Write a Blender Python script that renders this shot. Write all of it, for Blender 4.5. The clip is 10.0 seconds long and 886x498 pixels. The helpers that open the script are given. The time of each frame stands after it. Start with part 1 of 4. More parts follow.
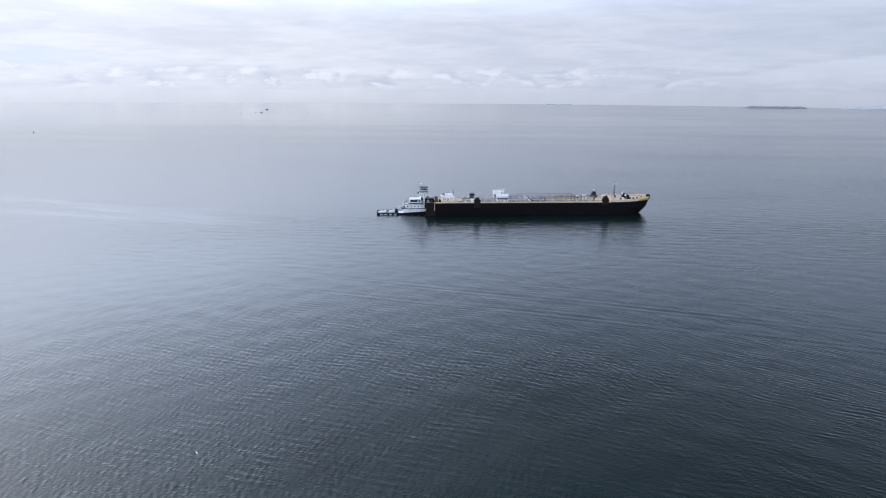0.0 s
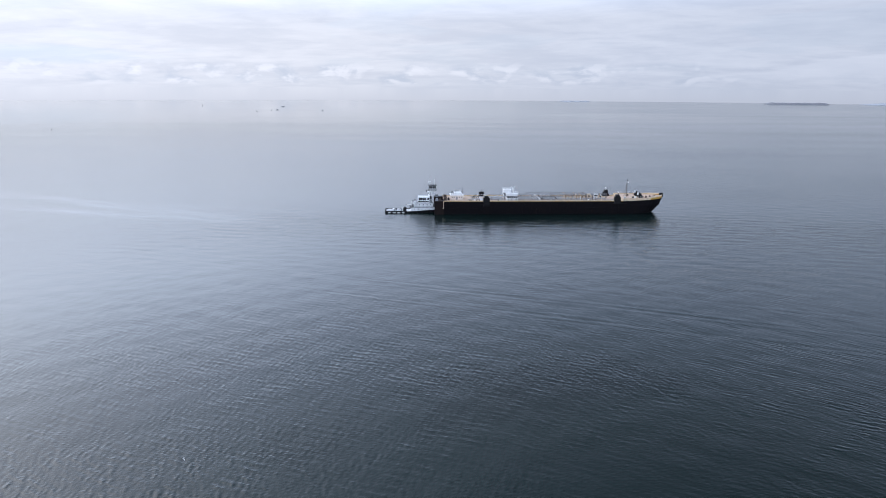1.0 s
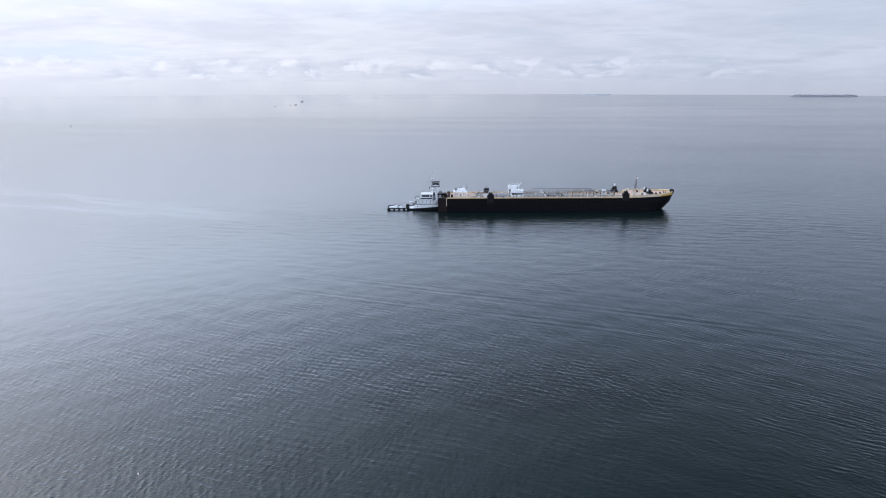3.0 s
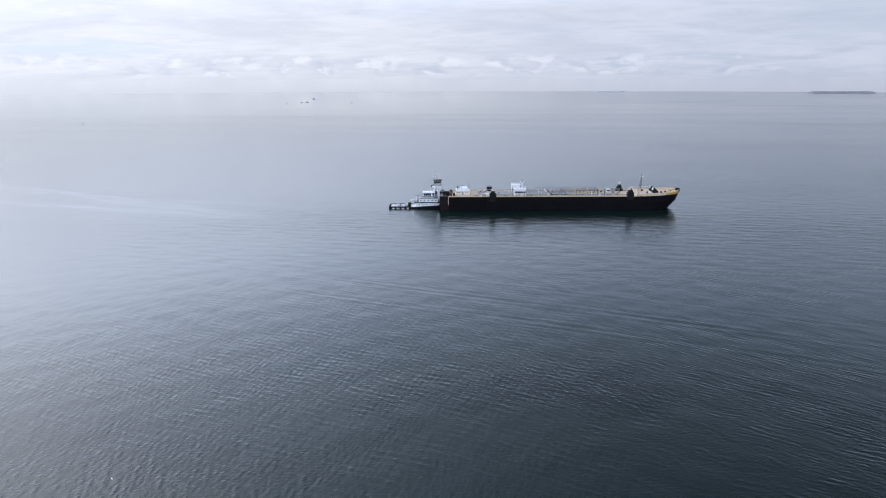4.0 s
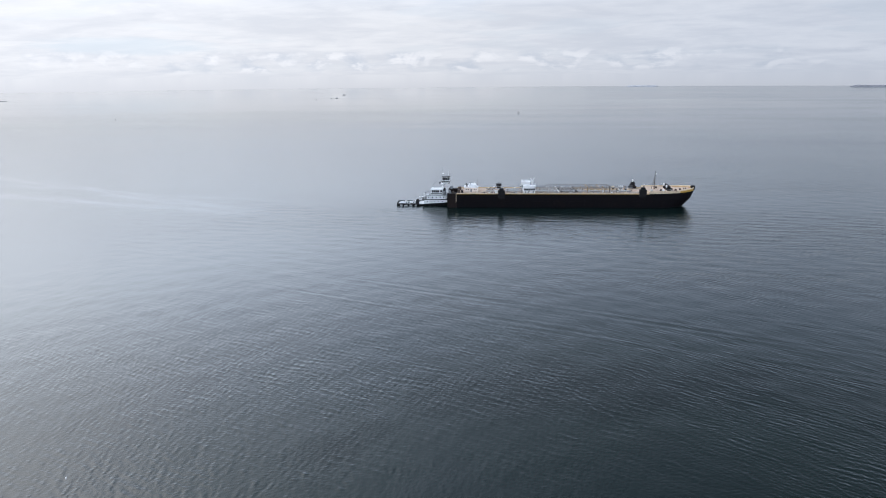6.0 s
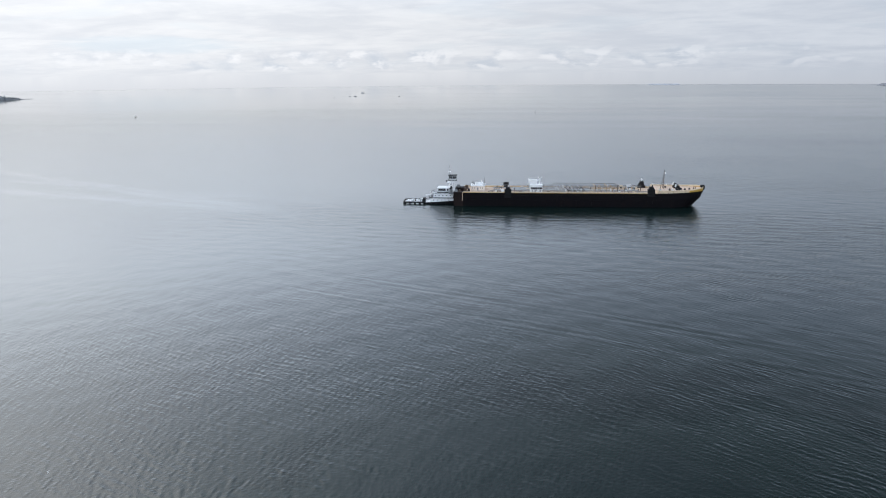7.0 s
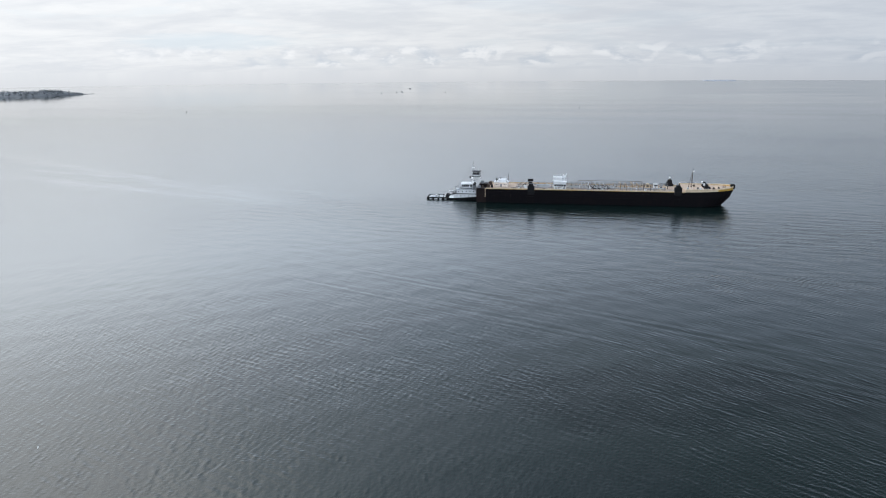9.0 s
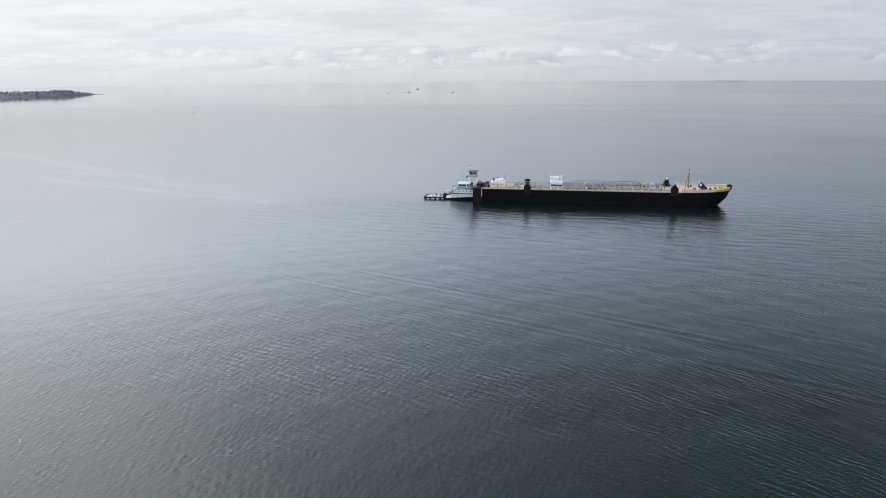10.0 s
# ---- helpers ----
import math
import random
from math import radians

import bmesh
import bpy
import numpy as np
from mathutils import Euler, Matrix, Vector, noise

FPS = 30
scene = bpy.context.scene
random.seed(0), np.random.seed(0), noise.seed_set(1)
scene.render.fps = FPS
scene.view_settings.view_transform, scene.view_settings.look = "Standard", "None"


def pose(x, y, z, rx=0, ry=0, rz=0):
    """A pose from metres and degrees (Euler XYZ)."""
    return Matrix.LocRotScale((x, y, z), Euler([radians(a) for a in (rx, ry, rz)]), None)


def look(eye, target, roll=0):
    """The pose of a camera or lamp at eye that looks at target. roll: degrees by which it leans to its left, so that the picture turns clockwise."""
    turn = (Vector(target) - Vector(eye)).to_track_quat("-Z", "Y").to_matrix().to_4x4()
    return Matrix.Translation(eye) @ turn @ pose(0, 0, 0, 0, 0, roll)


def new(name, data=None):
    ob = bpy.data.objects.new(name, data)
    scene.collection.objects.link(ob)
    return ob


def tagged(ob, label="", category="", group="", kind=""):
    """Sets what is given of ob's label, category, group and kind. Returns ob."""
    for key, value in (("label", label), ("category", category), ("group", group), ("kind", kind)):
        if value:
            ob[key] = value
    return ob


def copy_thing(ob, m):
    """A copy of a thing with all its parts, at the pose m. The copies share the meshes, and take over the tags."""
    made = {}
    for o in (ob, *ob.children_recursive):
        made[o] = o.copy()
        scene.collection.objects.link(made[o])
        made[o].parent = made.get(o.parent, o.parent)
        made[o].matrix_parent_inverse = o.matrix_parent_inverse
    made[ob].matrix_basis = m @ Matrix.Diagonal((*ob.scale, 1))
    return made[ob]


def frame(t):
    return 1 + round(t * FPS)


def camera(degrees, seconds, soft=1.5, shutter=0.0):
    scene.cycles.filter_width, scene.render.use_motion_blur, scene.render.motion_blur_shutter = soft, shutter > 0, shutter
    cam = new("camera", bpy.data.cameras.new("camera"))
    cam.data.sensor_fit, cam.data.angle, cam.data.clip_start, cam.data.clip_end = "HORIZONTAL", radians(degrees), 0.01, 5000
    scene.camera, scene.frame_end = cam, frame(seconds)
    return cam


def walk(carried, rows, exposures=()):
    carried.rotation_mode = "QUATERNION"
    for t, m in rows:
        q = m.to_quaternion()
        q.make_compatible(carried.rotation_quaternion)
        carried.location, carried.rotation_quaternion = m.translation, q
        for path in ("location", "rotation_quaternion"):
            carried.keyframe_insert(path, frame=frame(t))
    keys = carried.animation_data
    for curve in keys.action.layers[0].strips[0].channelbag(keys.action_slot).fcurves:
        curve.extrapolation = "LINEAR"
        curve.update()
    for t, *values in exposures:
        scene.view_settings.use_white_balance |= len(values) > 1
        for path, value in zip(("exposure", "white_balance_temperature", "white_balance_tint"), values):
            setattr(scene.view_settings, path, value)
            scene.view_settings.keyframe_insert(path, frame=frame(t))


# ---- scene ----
cam = camera(68.4, 10.0, soft=1.0)
PATH = [
    (0, (24.285, -430.204, 78.611), (24.22, -428.26, 78.144), 0.4),
    (0.5, (26.604, -427.604, 78.641), (26.504, -425.663, 78.167), 0.4),
    (1, (28.956, -425.014, 78.669), (28.842, -423.075, 78.193), 0.3),
    (1.5, (31.327, -422.45, 78.707), (31.194, -420.513, 78.227), 0.2),
    (2, (33.843, -419.951, 78.748), (33.696, -418.016, 78.265), 0.1),
    (2.5, (36.679, -417.553, 78.799), (36.517, -415.621, 78.311), -0.0),
    (4, (46.135, -410.809, 78.980), (45.919, -408.885, 78.479), -0.2),
    (4.5, (49.508, -408.78, 78.983), (49.268, -406.86, 78.478), -0.2),
    (5, (53.038, -406.998, 78.961), (52.775, -405.081, 78.453), -0.3),
    (5.5, (56.749, -405.49, 78.936), (56.46, -403.578, 78.425), -0.4),
    (7, (68.511, -401.855, 78.758), (68.141, -399.959, 78.240), -0.5),
    (7.5, (72.482, -400.9, 78.720), (72.07, -399.014, 78.199), -0.4),
    (8, (76.424, -400.176, 78.673), (75.977, -398.298, 78.149), -0.4),
    (8.5, (80.313, -399.629, 78.612), (79.832, -397.76, 78.086), -0.4),
    (9, (84.142, -399.212, 78.548), (83.631, -397.352, 78.020), -0.5),
    (9.5, (87.926, -398.879, 78.491), (87.397, -397.024, 77.964), -0.5),
    (10, (91.64, -398.576, 78.448), (91.104, -396.723, 77.921), -0.5),
]
TONE = [(0, 0, 6000, 13), (2.5, 0, 6000, 13), (5, 0, 6120, 12), (7, 0, 6400, 9), (8.5, -0.03, 6430, 8), (10, -0.10, 6450, 8)]
walk(cam, [(t, look(eye, target, roll)) for t, eye, target, roll in PATH], TONE)

# ---- light: thin overcast, sun behind cloud to the far left ----
SUN_AZ, SUN_EL = radians(-58), radians(47)      # azimuth from +y towards +x
VEIL_AZ, VEIL_EL = radians(-57), radians(36)     # middle of the brightest, thinnest cloud, just below the sun
SUN_DIR = Vector((math.sin(SUN_AZ) * math.cos(SUN_EL), math.cos(SUN_AZ) * math.cos(SUN_EL), math.sin(SUN_EL)))
VEIL_DIR = Vector((math.sin(VEIL_AZ) * math.cos(VEIL_EL), math.cos(VEIL_AZ) * math.cos(VEIL_EL), math.sin(VEIL_EL)))
scene.view_settings.exposure = 0.0


class Nodes:
    """Short hand for node trees."""

    def __init__(self, tree):
        self.tree = tree
        tree.nodes.clear()

    def add(self, kind, inputs=None, **settings):
        n = self.tree.nodes.new(kind)
        for k, v in settings.items():
            setattr(n, k, v)
        for k, v in (inputs or {}).items():
            self.put(n, k, v)
        return n

    def put(self, n, k, v):
        if isinstance(v, bpy.types.NodeSocket):
            self.tree.links.new(v, n.inputs[k])
        else:
            n.inputs[k].default_value = v

    def math(self, op, a, b=0.0, c=0.0, clamp=False):
        return self.add("ShaderNodeMath", {0: a, 1: b, 2: c}, operation=op, use_clamp=clamp).outputs[0]

    def mix(self, f, a, b, blend="MIX"):
        n = self.add("ShaderNodeMix", {0: f, 6: a, 7: b}, data_type="RGBA", blend_type=blend)
        return n.outputs[2]

    def step(self, v, lo, hi, a=0.0, b=1.0):
        return self.add("ShaderNodeMapRange", {0: v, 1: lo, 2: hi, 3: a, 4: b}, interpolation_type="SMOOTHSTEP").outputs[0]

    def noise(self, vec, scale, detail=4.0, rough=0.5, distort=0.0):
        return self.add("ShaderNodeTexNoise", {"Vector": vec, "Scale": scale, "Detail": detail, "Roughness": rough, "Distortion": distort}).outputs[0]


world = bpy.data.worlds.new("sky")
scene.world = world
world.use_nodes = True
W = Nodes(world.node_tree)
tc = W.add("ShaderNodeTexCoord").outputs["Generated"]
sep = W.add("ShaderNodeSeparateXYZ", {0: tc})
dx, dy, dz = sep.outputs
sky = W.add("ShaderNodeTexSky", sky_type="NISHITA", sun_disc=False, sun_elevation=SUN_EL, sun_rotation=SUN_AZ, air_density=1.0, dust_density=1.5).outputs[0]
blue = W.mix(1.0, sky, (0.11, 0.11, 0.11, 1), "MULTIPLY")
up = W.math("MAXIMUM", dz, 0.0)
# cloud sheet seen in perspective
den = W.math("ADD", up, 0.11)
sheet = W.add("ShaderNodeCombineXYZ", {0: W.math("DIVIDE", dx, den), 1: W.math("DIVIDE", dy, den), 2: 0.0}).outputs[0]
sheet_map = W.add("ShaderNodeMapping", {0: sheet, 1: (3.1, 0.7, 0.0), 2: (0, 0, radians(18)), 3: (0.8, 1.0, 1.0)}).outputs[0]
billow = W.noise(sheet_map, 1.1, 6.0, 0.58, 0.6)
streak = W.noise(sheet_map, 3.4, 5.0, 0.6, 0.3)
tone = W.math("ADD", W.math("MULTIPLY", billow, 0.65), W.math("MULTIPLY", streak, 0.35))
# brightness towards the veiled sun
sdot = W.add("ShaderNodeVectorMath", {0: tc, 1: tuple(VEIL_DIR)}, operation="DOT_PRODUCT").outputs["Value"]
glow = W.math("POWER", W.math("MAXIMUM", sdot, 0.0), W.step(up, 0.14, 0.40, 1.8, 4.7))
grey = W.mix(W.step(tone, 0.34, 0.66), (0.62, 0.65, 0.70, 1), (0.75, 0.77, 0.80, 1))
# high sky, out of view, is darkened so the near sea reflects darker
grey = W.mix(W.step(up, 0.45, 0.95), grey, W.mix(1.0, grey, (0.72, 0.75, 0.80, 1), "MULTIPLY"))
cover = W.step(W.noise(sheet_map, 0.62, 4.0, 0.55, 0.4), 0.34, 0.47)
cover = W.math("MAXIMUM", cover, 0.8)
# one long gap of pale blue low on the sunny side
az = W.math("ARCTAN2", dx, dy)
gx = W.math("DIVIDE", W.math("SUBTRACT", az, radians(-34)), radians(6.5))
gz = W.math("DIVIDE", W.math("SUBTRACT", dz, 0.041), 0.012)
gap = W.math("ADD", W.math("MULTIPLY", gx, gx), W.math("MULTIPLY", gz, gz))
gap = W.math("ADD", gap, W.math("MULTIPLY", W.math("SUBTRACT", streak, 0.5), 1.8))
# the sheet is whiter towards the sun
grey = W.mix(1.0, grey, W.mix(W.math("MULTIPLY", W.step(az, 0.35, -0.5), W.step(up, 0.24, 0.12)), (1.0, 1.0, 1.0, 1), (1.015, 1.0, 0.98, 1)), "MULTIPLY")
cloud = W.mix(cover, W.mix(0.8, blue, (0.60, 0.68, 0.77, 1)), grey)
cloud = W.mix(W.step(gap, 0.1, 1.4, 0.6, 0.0), cloud, W.mix(0.9, blue, (0.57, 0.665, 0.755, 1)))
# smooth bank of white cloud low on the shaded side
bank_top = W.math("ADD", W.step(az, radians(17), radians(31), 0.018, 0.049), W.math("MULTIPLY", W.math("SUBTRACT", streak, 0.5), 0.012))
bank = W.math("MULTIPLY", W.step(W.math("SUBTRACT", dz, bank_top), 0.003, -0.004), W.step(az, radians(17), radians(25)))
bank = W.math("MULTIPLY", bank, W.step(dz, 0.006, 0.024))
cloud = W.mix(W.math("MULTIPLY", bank, 0.6), cloud, (0.82, 0.835, 0.86, 1))
# row of small cumulus low over the sea
puff_at = W.add("ShaderNodeCombineXYZ", {0: W.math("MULTIPLY", az, 24.0), 1: W.math("MULTIPLY", dz, 52.0), 2: 4.0}).outputs[0]
puff = W.noise(puff_at, 0.95, 4.0, 0.5, 0.25)
puff_lit = W.noise(W.add("ShaderNodeVectorMath", {0: puff_at, 1: (0.16, -0.4, 0.0)}, operation="ADD").outputs[0], 0.95, 4.0, 0.5, 0.25)
shade = W.step(W.math("SUBTRACT", puff_lit, puff), -0.14, 0.05)
band = W.math("MULTIPLY", W.math("MULTIPLY", W.step(dz, 0.002, 0.012), W.step(dz, 0.041, 0.025)), W.math("MULTIPLY", W.step(az, 0.42, 0.2, 0.35, 1.0), W.step(az, -0.75, -0.4, 0.4, 1.0)))
puff_col = W.mix(shade, (0.88, 0.885, 0.90, 1), (0.47, 0.53, 0.61, 1))
cloud = W.mix(W.math("MULTIPLY", W.math("MULTIPLY", W.step(puff, 0.42, 0.64), band), 0.7), cloud, puff_col)
# haze over the horizon
haze = W.math("POWER", 2.718, W.math("MULTIPLY", W.math("MAXIMUM", W.math("ADD", dz, 0.015), 0.0), -42.0))
cloud = W.mix(W.math("MULTIPLY", haze, 0.95), cloud, (0.605, 0.62, 0.65, 1))
cloud = W.mix(W.math("MAXIMUM", W.step(up, 0.06, 0.20, 0.05, 1.0), W.step(az, -0.3, 0.35, 0.05, 0.28)), cloud, W.mix(1.0, cloud, W.mix(glow, (0.85, 0.98, 1.17, 1), (1.0, 1.0, 0.98, 1)), "MULTIPLY"))
# high sky dimmed and low sky raised to set the sea's brightness
base = W.math("ADD", W.step(up, 0.27, 0.60, 0.88, 0.30), W.math("MULTIPLY", W.step(up, 0.09, 0.15), W.math("MULTIPLY", W.step(up, 0.44, 0.2, 0.0, 0.42), W.step(az, 0.5, -0.25, 0.25, 1.0))))
# unseen sky behind the camera is brightened to light the ship's near side
base = W.math("MULTIPLY", base, W.step(dy, 0.25, -0.6, 1.0, 3.0))
bright = W.math("ADD", base, W.math("MULTIPLY", glow, W.step(up, 0.10, 0.30, 0.62, 4.2)))
lit = W.add("ShaderNodeVectorMath", {0: cloud, 3: bright}, operation="SCALE").outputs[0]
W.add("ShaderNodeOutputWorld", {0: W.add("ShaderNodeBackground", {0: W.mix(1.0, lit, (1.01, 1.0, 1.0, 1), "MULTIPLY"), 1: 1.0}).outputs[0]})

sun = new("sun", bpy.data.lights.new("sun", "SUN"))
sun.data.energy, sun.data.angle, sun.data.color = 0.5, radians(40), (1.0, 0.98, 0.95)
sun.matrix_world = look(SUN_DIR * 100, (0, 0, 0))


# ---- materials ----
def surface(name, colour, rough=0.5, metal=0.0, gloss=0.5, wear=None, grain=0.12, scale=1.5, bump=0.02, streaks=0.0):
    """Painted or bare surface: large stains, fine grain, bump, and rust or dirt streaks that run down."""
    m = bpy.data.materials.new(name)
    m.use_nodes = True
    N = Nodes(m.node_tree)
    p = N.add("ShaderNodeTexCoord").outputs["Object"]
    big = N.noise(p, scale * 0.25, 3.0, 0.6)
    fine = N.noise(p, scale * 3.0, 5.0, 0.65)
    wear = wear or tuple(c * 0.55 for c in colour)
    col = N.mix(N.math("MULTIPLY", N.step(big, 0.42, 0.72), 0.6), (*colour, 1), (*wear, 1))
    col = N.mix(N.math("MULTIPLY", N.step(fine, 0.35, 0.75), grain * 2), col, (*[c * 0.5 for c in wear], 1))
    if streaks:
        run = N.add("ShaderNodeMapping", {0: p, 3: (1.0, 1.0, 0.10)}).outputs[0]
        col = N.mix(N.math("MULTIPLY", N.step(N.noise(run, 1.3, 4.0, 0.6), 0.52, 0.72), streaks), col, (0.11, 0.045, 0.02, 1))
    b = N.add("ShaderNodeBump", {"Strength": 0.5, "Distance": bump, "Height": fine})
    r = N.math("ADD", rough - 0.08, N.math("MULTIPLY", fine, 0.16))
    s = N.add("ShaderNodeBsdfPrincipled", {"Base Color": col, "Roughness": r, "Metallic": metal, "Specular IOR Level": gloss, "Normal": b.outputs[0]})
    N.add("ShaderNodeOutputMaterial", {0: s.outputs[0]})
    return m


M_HULL = surface("black_hull_paint", (0.0035, 0.0028, 0.004), 0.6, gloss=0.10, wear=(0.006, 0.0045, 0.005), streaks=0.05, scale=0.8)
M_RUST = surface("rusty_brown_steel", (0.014, 0.008, 0.007), 0.7, gloss=0.15, wear=(0.008, 0.006, 0.006), streaks=0.05)
M_TAN = surface("weathered_tan_deck_paint", (0.66, 0.51, 0.38), 0.75, wear=(0.46, 0.29, 0.21), grain=0.24, scale=1.4, streaks=0.22)
M_OCHRE = surface("dull_ochre_paint", (0.36, 0.24, 0.12), 0.7, wear=(0.22, 0.13, 0.07), streaks=0.3)
M_BUFF = surface("buff_bulwark_paint", (0.72, 0.57, 0.39), 0.6, wear=(0.48, 0.34, 0.21), streaks=0.25)
M_YELLOW = surface("yellow_paint", (0.52, 0.30, 0.035), 0.5, wear=(0.36, 0.19, 0.03), streaks=0.2)
M_CREAM = surface("cream_house_paint", (0.78, 0.68, 0.58), 0.5, wear=(0.62, 0.50, 0.41), streaks=0.2)
M_WHITE = surface("white_marine_paint", (0.80, 0.80, 0.79), 0.4, wear=(0.66, 0.65, 0.62), grain=0.06, streaks=0.10)
M_GREY = surface("grey_deck_gear", (0.25, 0.26, 0.27), 0.55, wear=(0.15, 0.14, 0.13))
M_DARK = surface("dark_gear", (0.008, 0.008, 0.010), 0.5, gloss=0.2, wear=(0.014, 0.010, 0.009))
M_RUBBER = surface("black_rubber", (0.008, 0.008, 0.008), 0.85, gloss=0.2)
M_BROWN = surface("brown_primer", (0.07, 0.045, 0.032), 0.65, wear=(0.04, 0.026, 0.02))
M_PIPE = surface("pale_grey_pipe_paint", (0.45, 0.46, 0.46), 0.5, wear=(0.28, 0.25, 0.22), streaks=0.2)
M_GLASS = surface("dark_window_glass", (0.010, 0.012, 0.015), 0.12, grain=0.0, bump=0.0)
M_AFT = surface("pale_deck_coating", (0.80, 0.81, 0.81), 0.7, wear=(0.50, 0.50, 0.50), scale=2.0)
M_ROCK = surface("pale_shore_granite", (0.19, 0.195, 0.20), 0.9, wear=(0.13, 0.14, 0.14), scale=0.35, bump=0.3)
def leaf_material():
    m = bpy.data.materials.new("hazed_foliage")
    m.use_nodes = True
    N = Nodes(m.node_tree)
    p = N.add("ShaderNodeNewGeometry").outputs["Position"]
    # leaf colour lifted to pale grey: the haze over the headland is painted in
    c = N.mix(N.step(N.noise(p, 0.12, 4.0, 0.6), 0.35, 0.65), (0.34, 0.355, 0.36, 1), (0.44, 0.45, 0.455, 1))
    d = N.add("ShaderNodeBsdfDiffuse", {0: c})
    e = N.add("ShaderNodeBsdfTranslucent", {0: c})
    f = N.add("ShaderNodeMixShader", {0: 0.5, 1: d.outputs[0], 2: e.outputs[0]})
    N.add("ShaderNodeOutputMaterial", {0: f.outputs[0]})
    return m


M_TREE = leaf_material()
M_TRUNK = surface("tree_bark", (0.10, 0.08, 0.06), 0.9)
# far land: distance haze is put into these blue-grey base colours
M_FAR = surface("hazed_wooded_land", (0.22, 0.22, 0.235), 1.0, wear=(0.16, 0.17, 0.185), scale=0.05)
M_PALE = surface("hazed_far_land", (0.40, 0.42, 0.45), 1.0, wear=(0.36, 0.38, 0.41), scale=0.02, grain=0.02)
M_HOUSE = surface("pale_house_paint", (0.76, 0.76, 0.75), 0.8, scale=0.5)
M_ROOF = surface("grey_roof_shingle", (0.26, 0.26, 0.27), 0.9, scale=0.5)


def sea_material():
    m = bpy.data.materials.new("sea_water")
    m.use_nodes = True
    N = Nodes(m.node_tree)
    p = N.add("ShaderNodeNewGeometry").outputs["Position"]
    px, py, _ = N.add("ShaderNodeSeparateXYZ", {0: p}).outputs
    flat = N.add("ShaderNodeCombineXYZ", {0: px, 1: py}).outputs[0]

    # distance from a point under the middle of the camera path
    off = N.add("ShaderNodeVectorMath", {0: flat, 1: (58.0, -410.0, 0.0)}, operation="DISTANCE").outputs["Value"]
    # the water is never quite regular: bend the plane a little before the wave trains cross it
    def swirl(scale, reach):
        n = N.add("ShaderNodeTexNoise", {"Vector": flat, "Scale": scale, "Detail": 2.0}).outputs["Color"]
        n = N.add("ShaderNodeVectorMath", {0: n, 1: (0.5, 0.5, 0.5)}, operation="SUBTRACT").outputs[0]
        return N.add("ShaderNodeVectorMath", {0: n, 3: reach}, operation="SCALE").outputs[0]

    bent = N.add("ShaderNodeVectorMath", {0: flat, 1: swirl(0.022, 9.0)}, operation="ADD").outputs[0]
    bent = N.add("ShaderNodeVectorMath", {0: bent, 1: swirl(0.12, 1.0)}, operation="ADD").outputs[0]
    rnd = random.Random(21)

    def train(normal, spread, lo, hi, slope, count):
        """Height in metres of a bundle of sine waves of lengths lo to hi that travel towards normal."""
        total = 0.0
        for i in range(count):
            lam = lo * (hi / lo) ** ((i + rnd.random()) / count)
            a = radians(normal + spread * rnd.gauss(0, 1))
            k = math.tau / lam
            ph = N.add("ShaderNodeVectorMath", {0: bent, 1: (k * math.cos(a), k * math.sin(a), 0)}, operation="DOT_PRODUCT").outputs["Value"]
            w = N.math("SINE", N.math("ADD", ph, rnd.uniform(0, math.tau)))
            total = N.math("MULTIPLY_ADD", w, slope / k * math.sqrt(2.0 / count), total)
        return total

    def blend(f, p, q):
        return N.add("ShaderNodeMix", {0: f, 2: p, 3: q}, data_type="FLOAT").outputs[0]

    # one train over the near left water, another with longer crests to the right
    side = N.step(N.math("ADD", px, N.math("MULTIPLY", N.noise(flat, 0.012, 2.0), 120.0)), 112.0, 178.0)
    def groups(scale, lo, hi):
        return N.step(N.noise(flat, scale, 2.0, 0.5), 0.34, 0.66, lo, hi)

    left = N.math("MULTIPLY", train(212, 26, 1.5, 3.2, 0.062, 12), groups(0.13, 0.45, 1.35))
    left = N.math("ADD", left, N.math("MULTIPLY", train(232, 36, 0.85, 1.6, 0.053, 7), groups(0.21, 0.3, 1.4)))
    right = N.math("MULTIPLY", train(58, 12, 1.2, 2.6, 0.042, 11), groups(0.10, 0.4, 1.3))
    right = N.math("ADD", right, N.math("MULTIPLY", train(48, 18, 0.75, 1.4, 0.042, 7), groups(0.17, 0.3, 1.4)))
    left = N.math("MULTIPLY", left, N.step(px, -40.0, 60.0, 1.0, 0.62))
    right = N.math("MULTIPLY", right, N.step(off, 140.0, 230.0, 0.85, 1.35))
    hgt = blend(side, left, right)
    fleck = N.math("MULTIPLY", N.math("SUBTRACT", N.noise(bent, 1.5, 2.0, 0.5), 0.5), 0.07)
    hgt = N.math("ADD", hgt, fleck)
    # crests are sharper than troughs
    hgt = N.math("ADD", hgt, N.math("MULTIPLY", N.math("MULTIPLY", hgt, hgt), 2.2))
    # longer wavelets out by the barge
    far_train = N.math("ADD", train(86, 7, 4.5, 9.0, 0.014, 6), train(70, 25, 2.6, 4.6, 0.018, 5))
    hgt = N.math("ADD", N.math("MULTIPLY", hgt, N.step(off, 130.0, 270.0, 1.0, 0.46)), N.math("MULTIPLY", far_train, N.step(off, 200.0, 430.0, 0.05, 0.8)))
    # calmer and rougher patches of wind
    gust = N.step(N.noise(N.add("ShaderNodeMapping", {0: flat, 3: (0.5, 1.0, 1.0)}).outputs[0], 0.009, 3.0, 0.55), 0.3, 0.7, 0.55, 1.1)
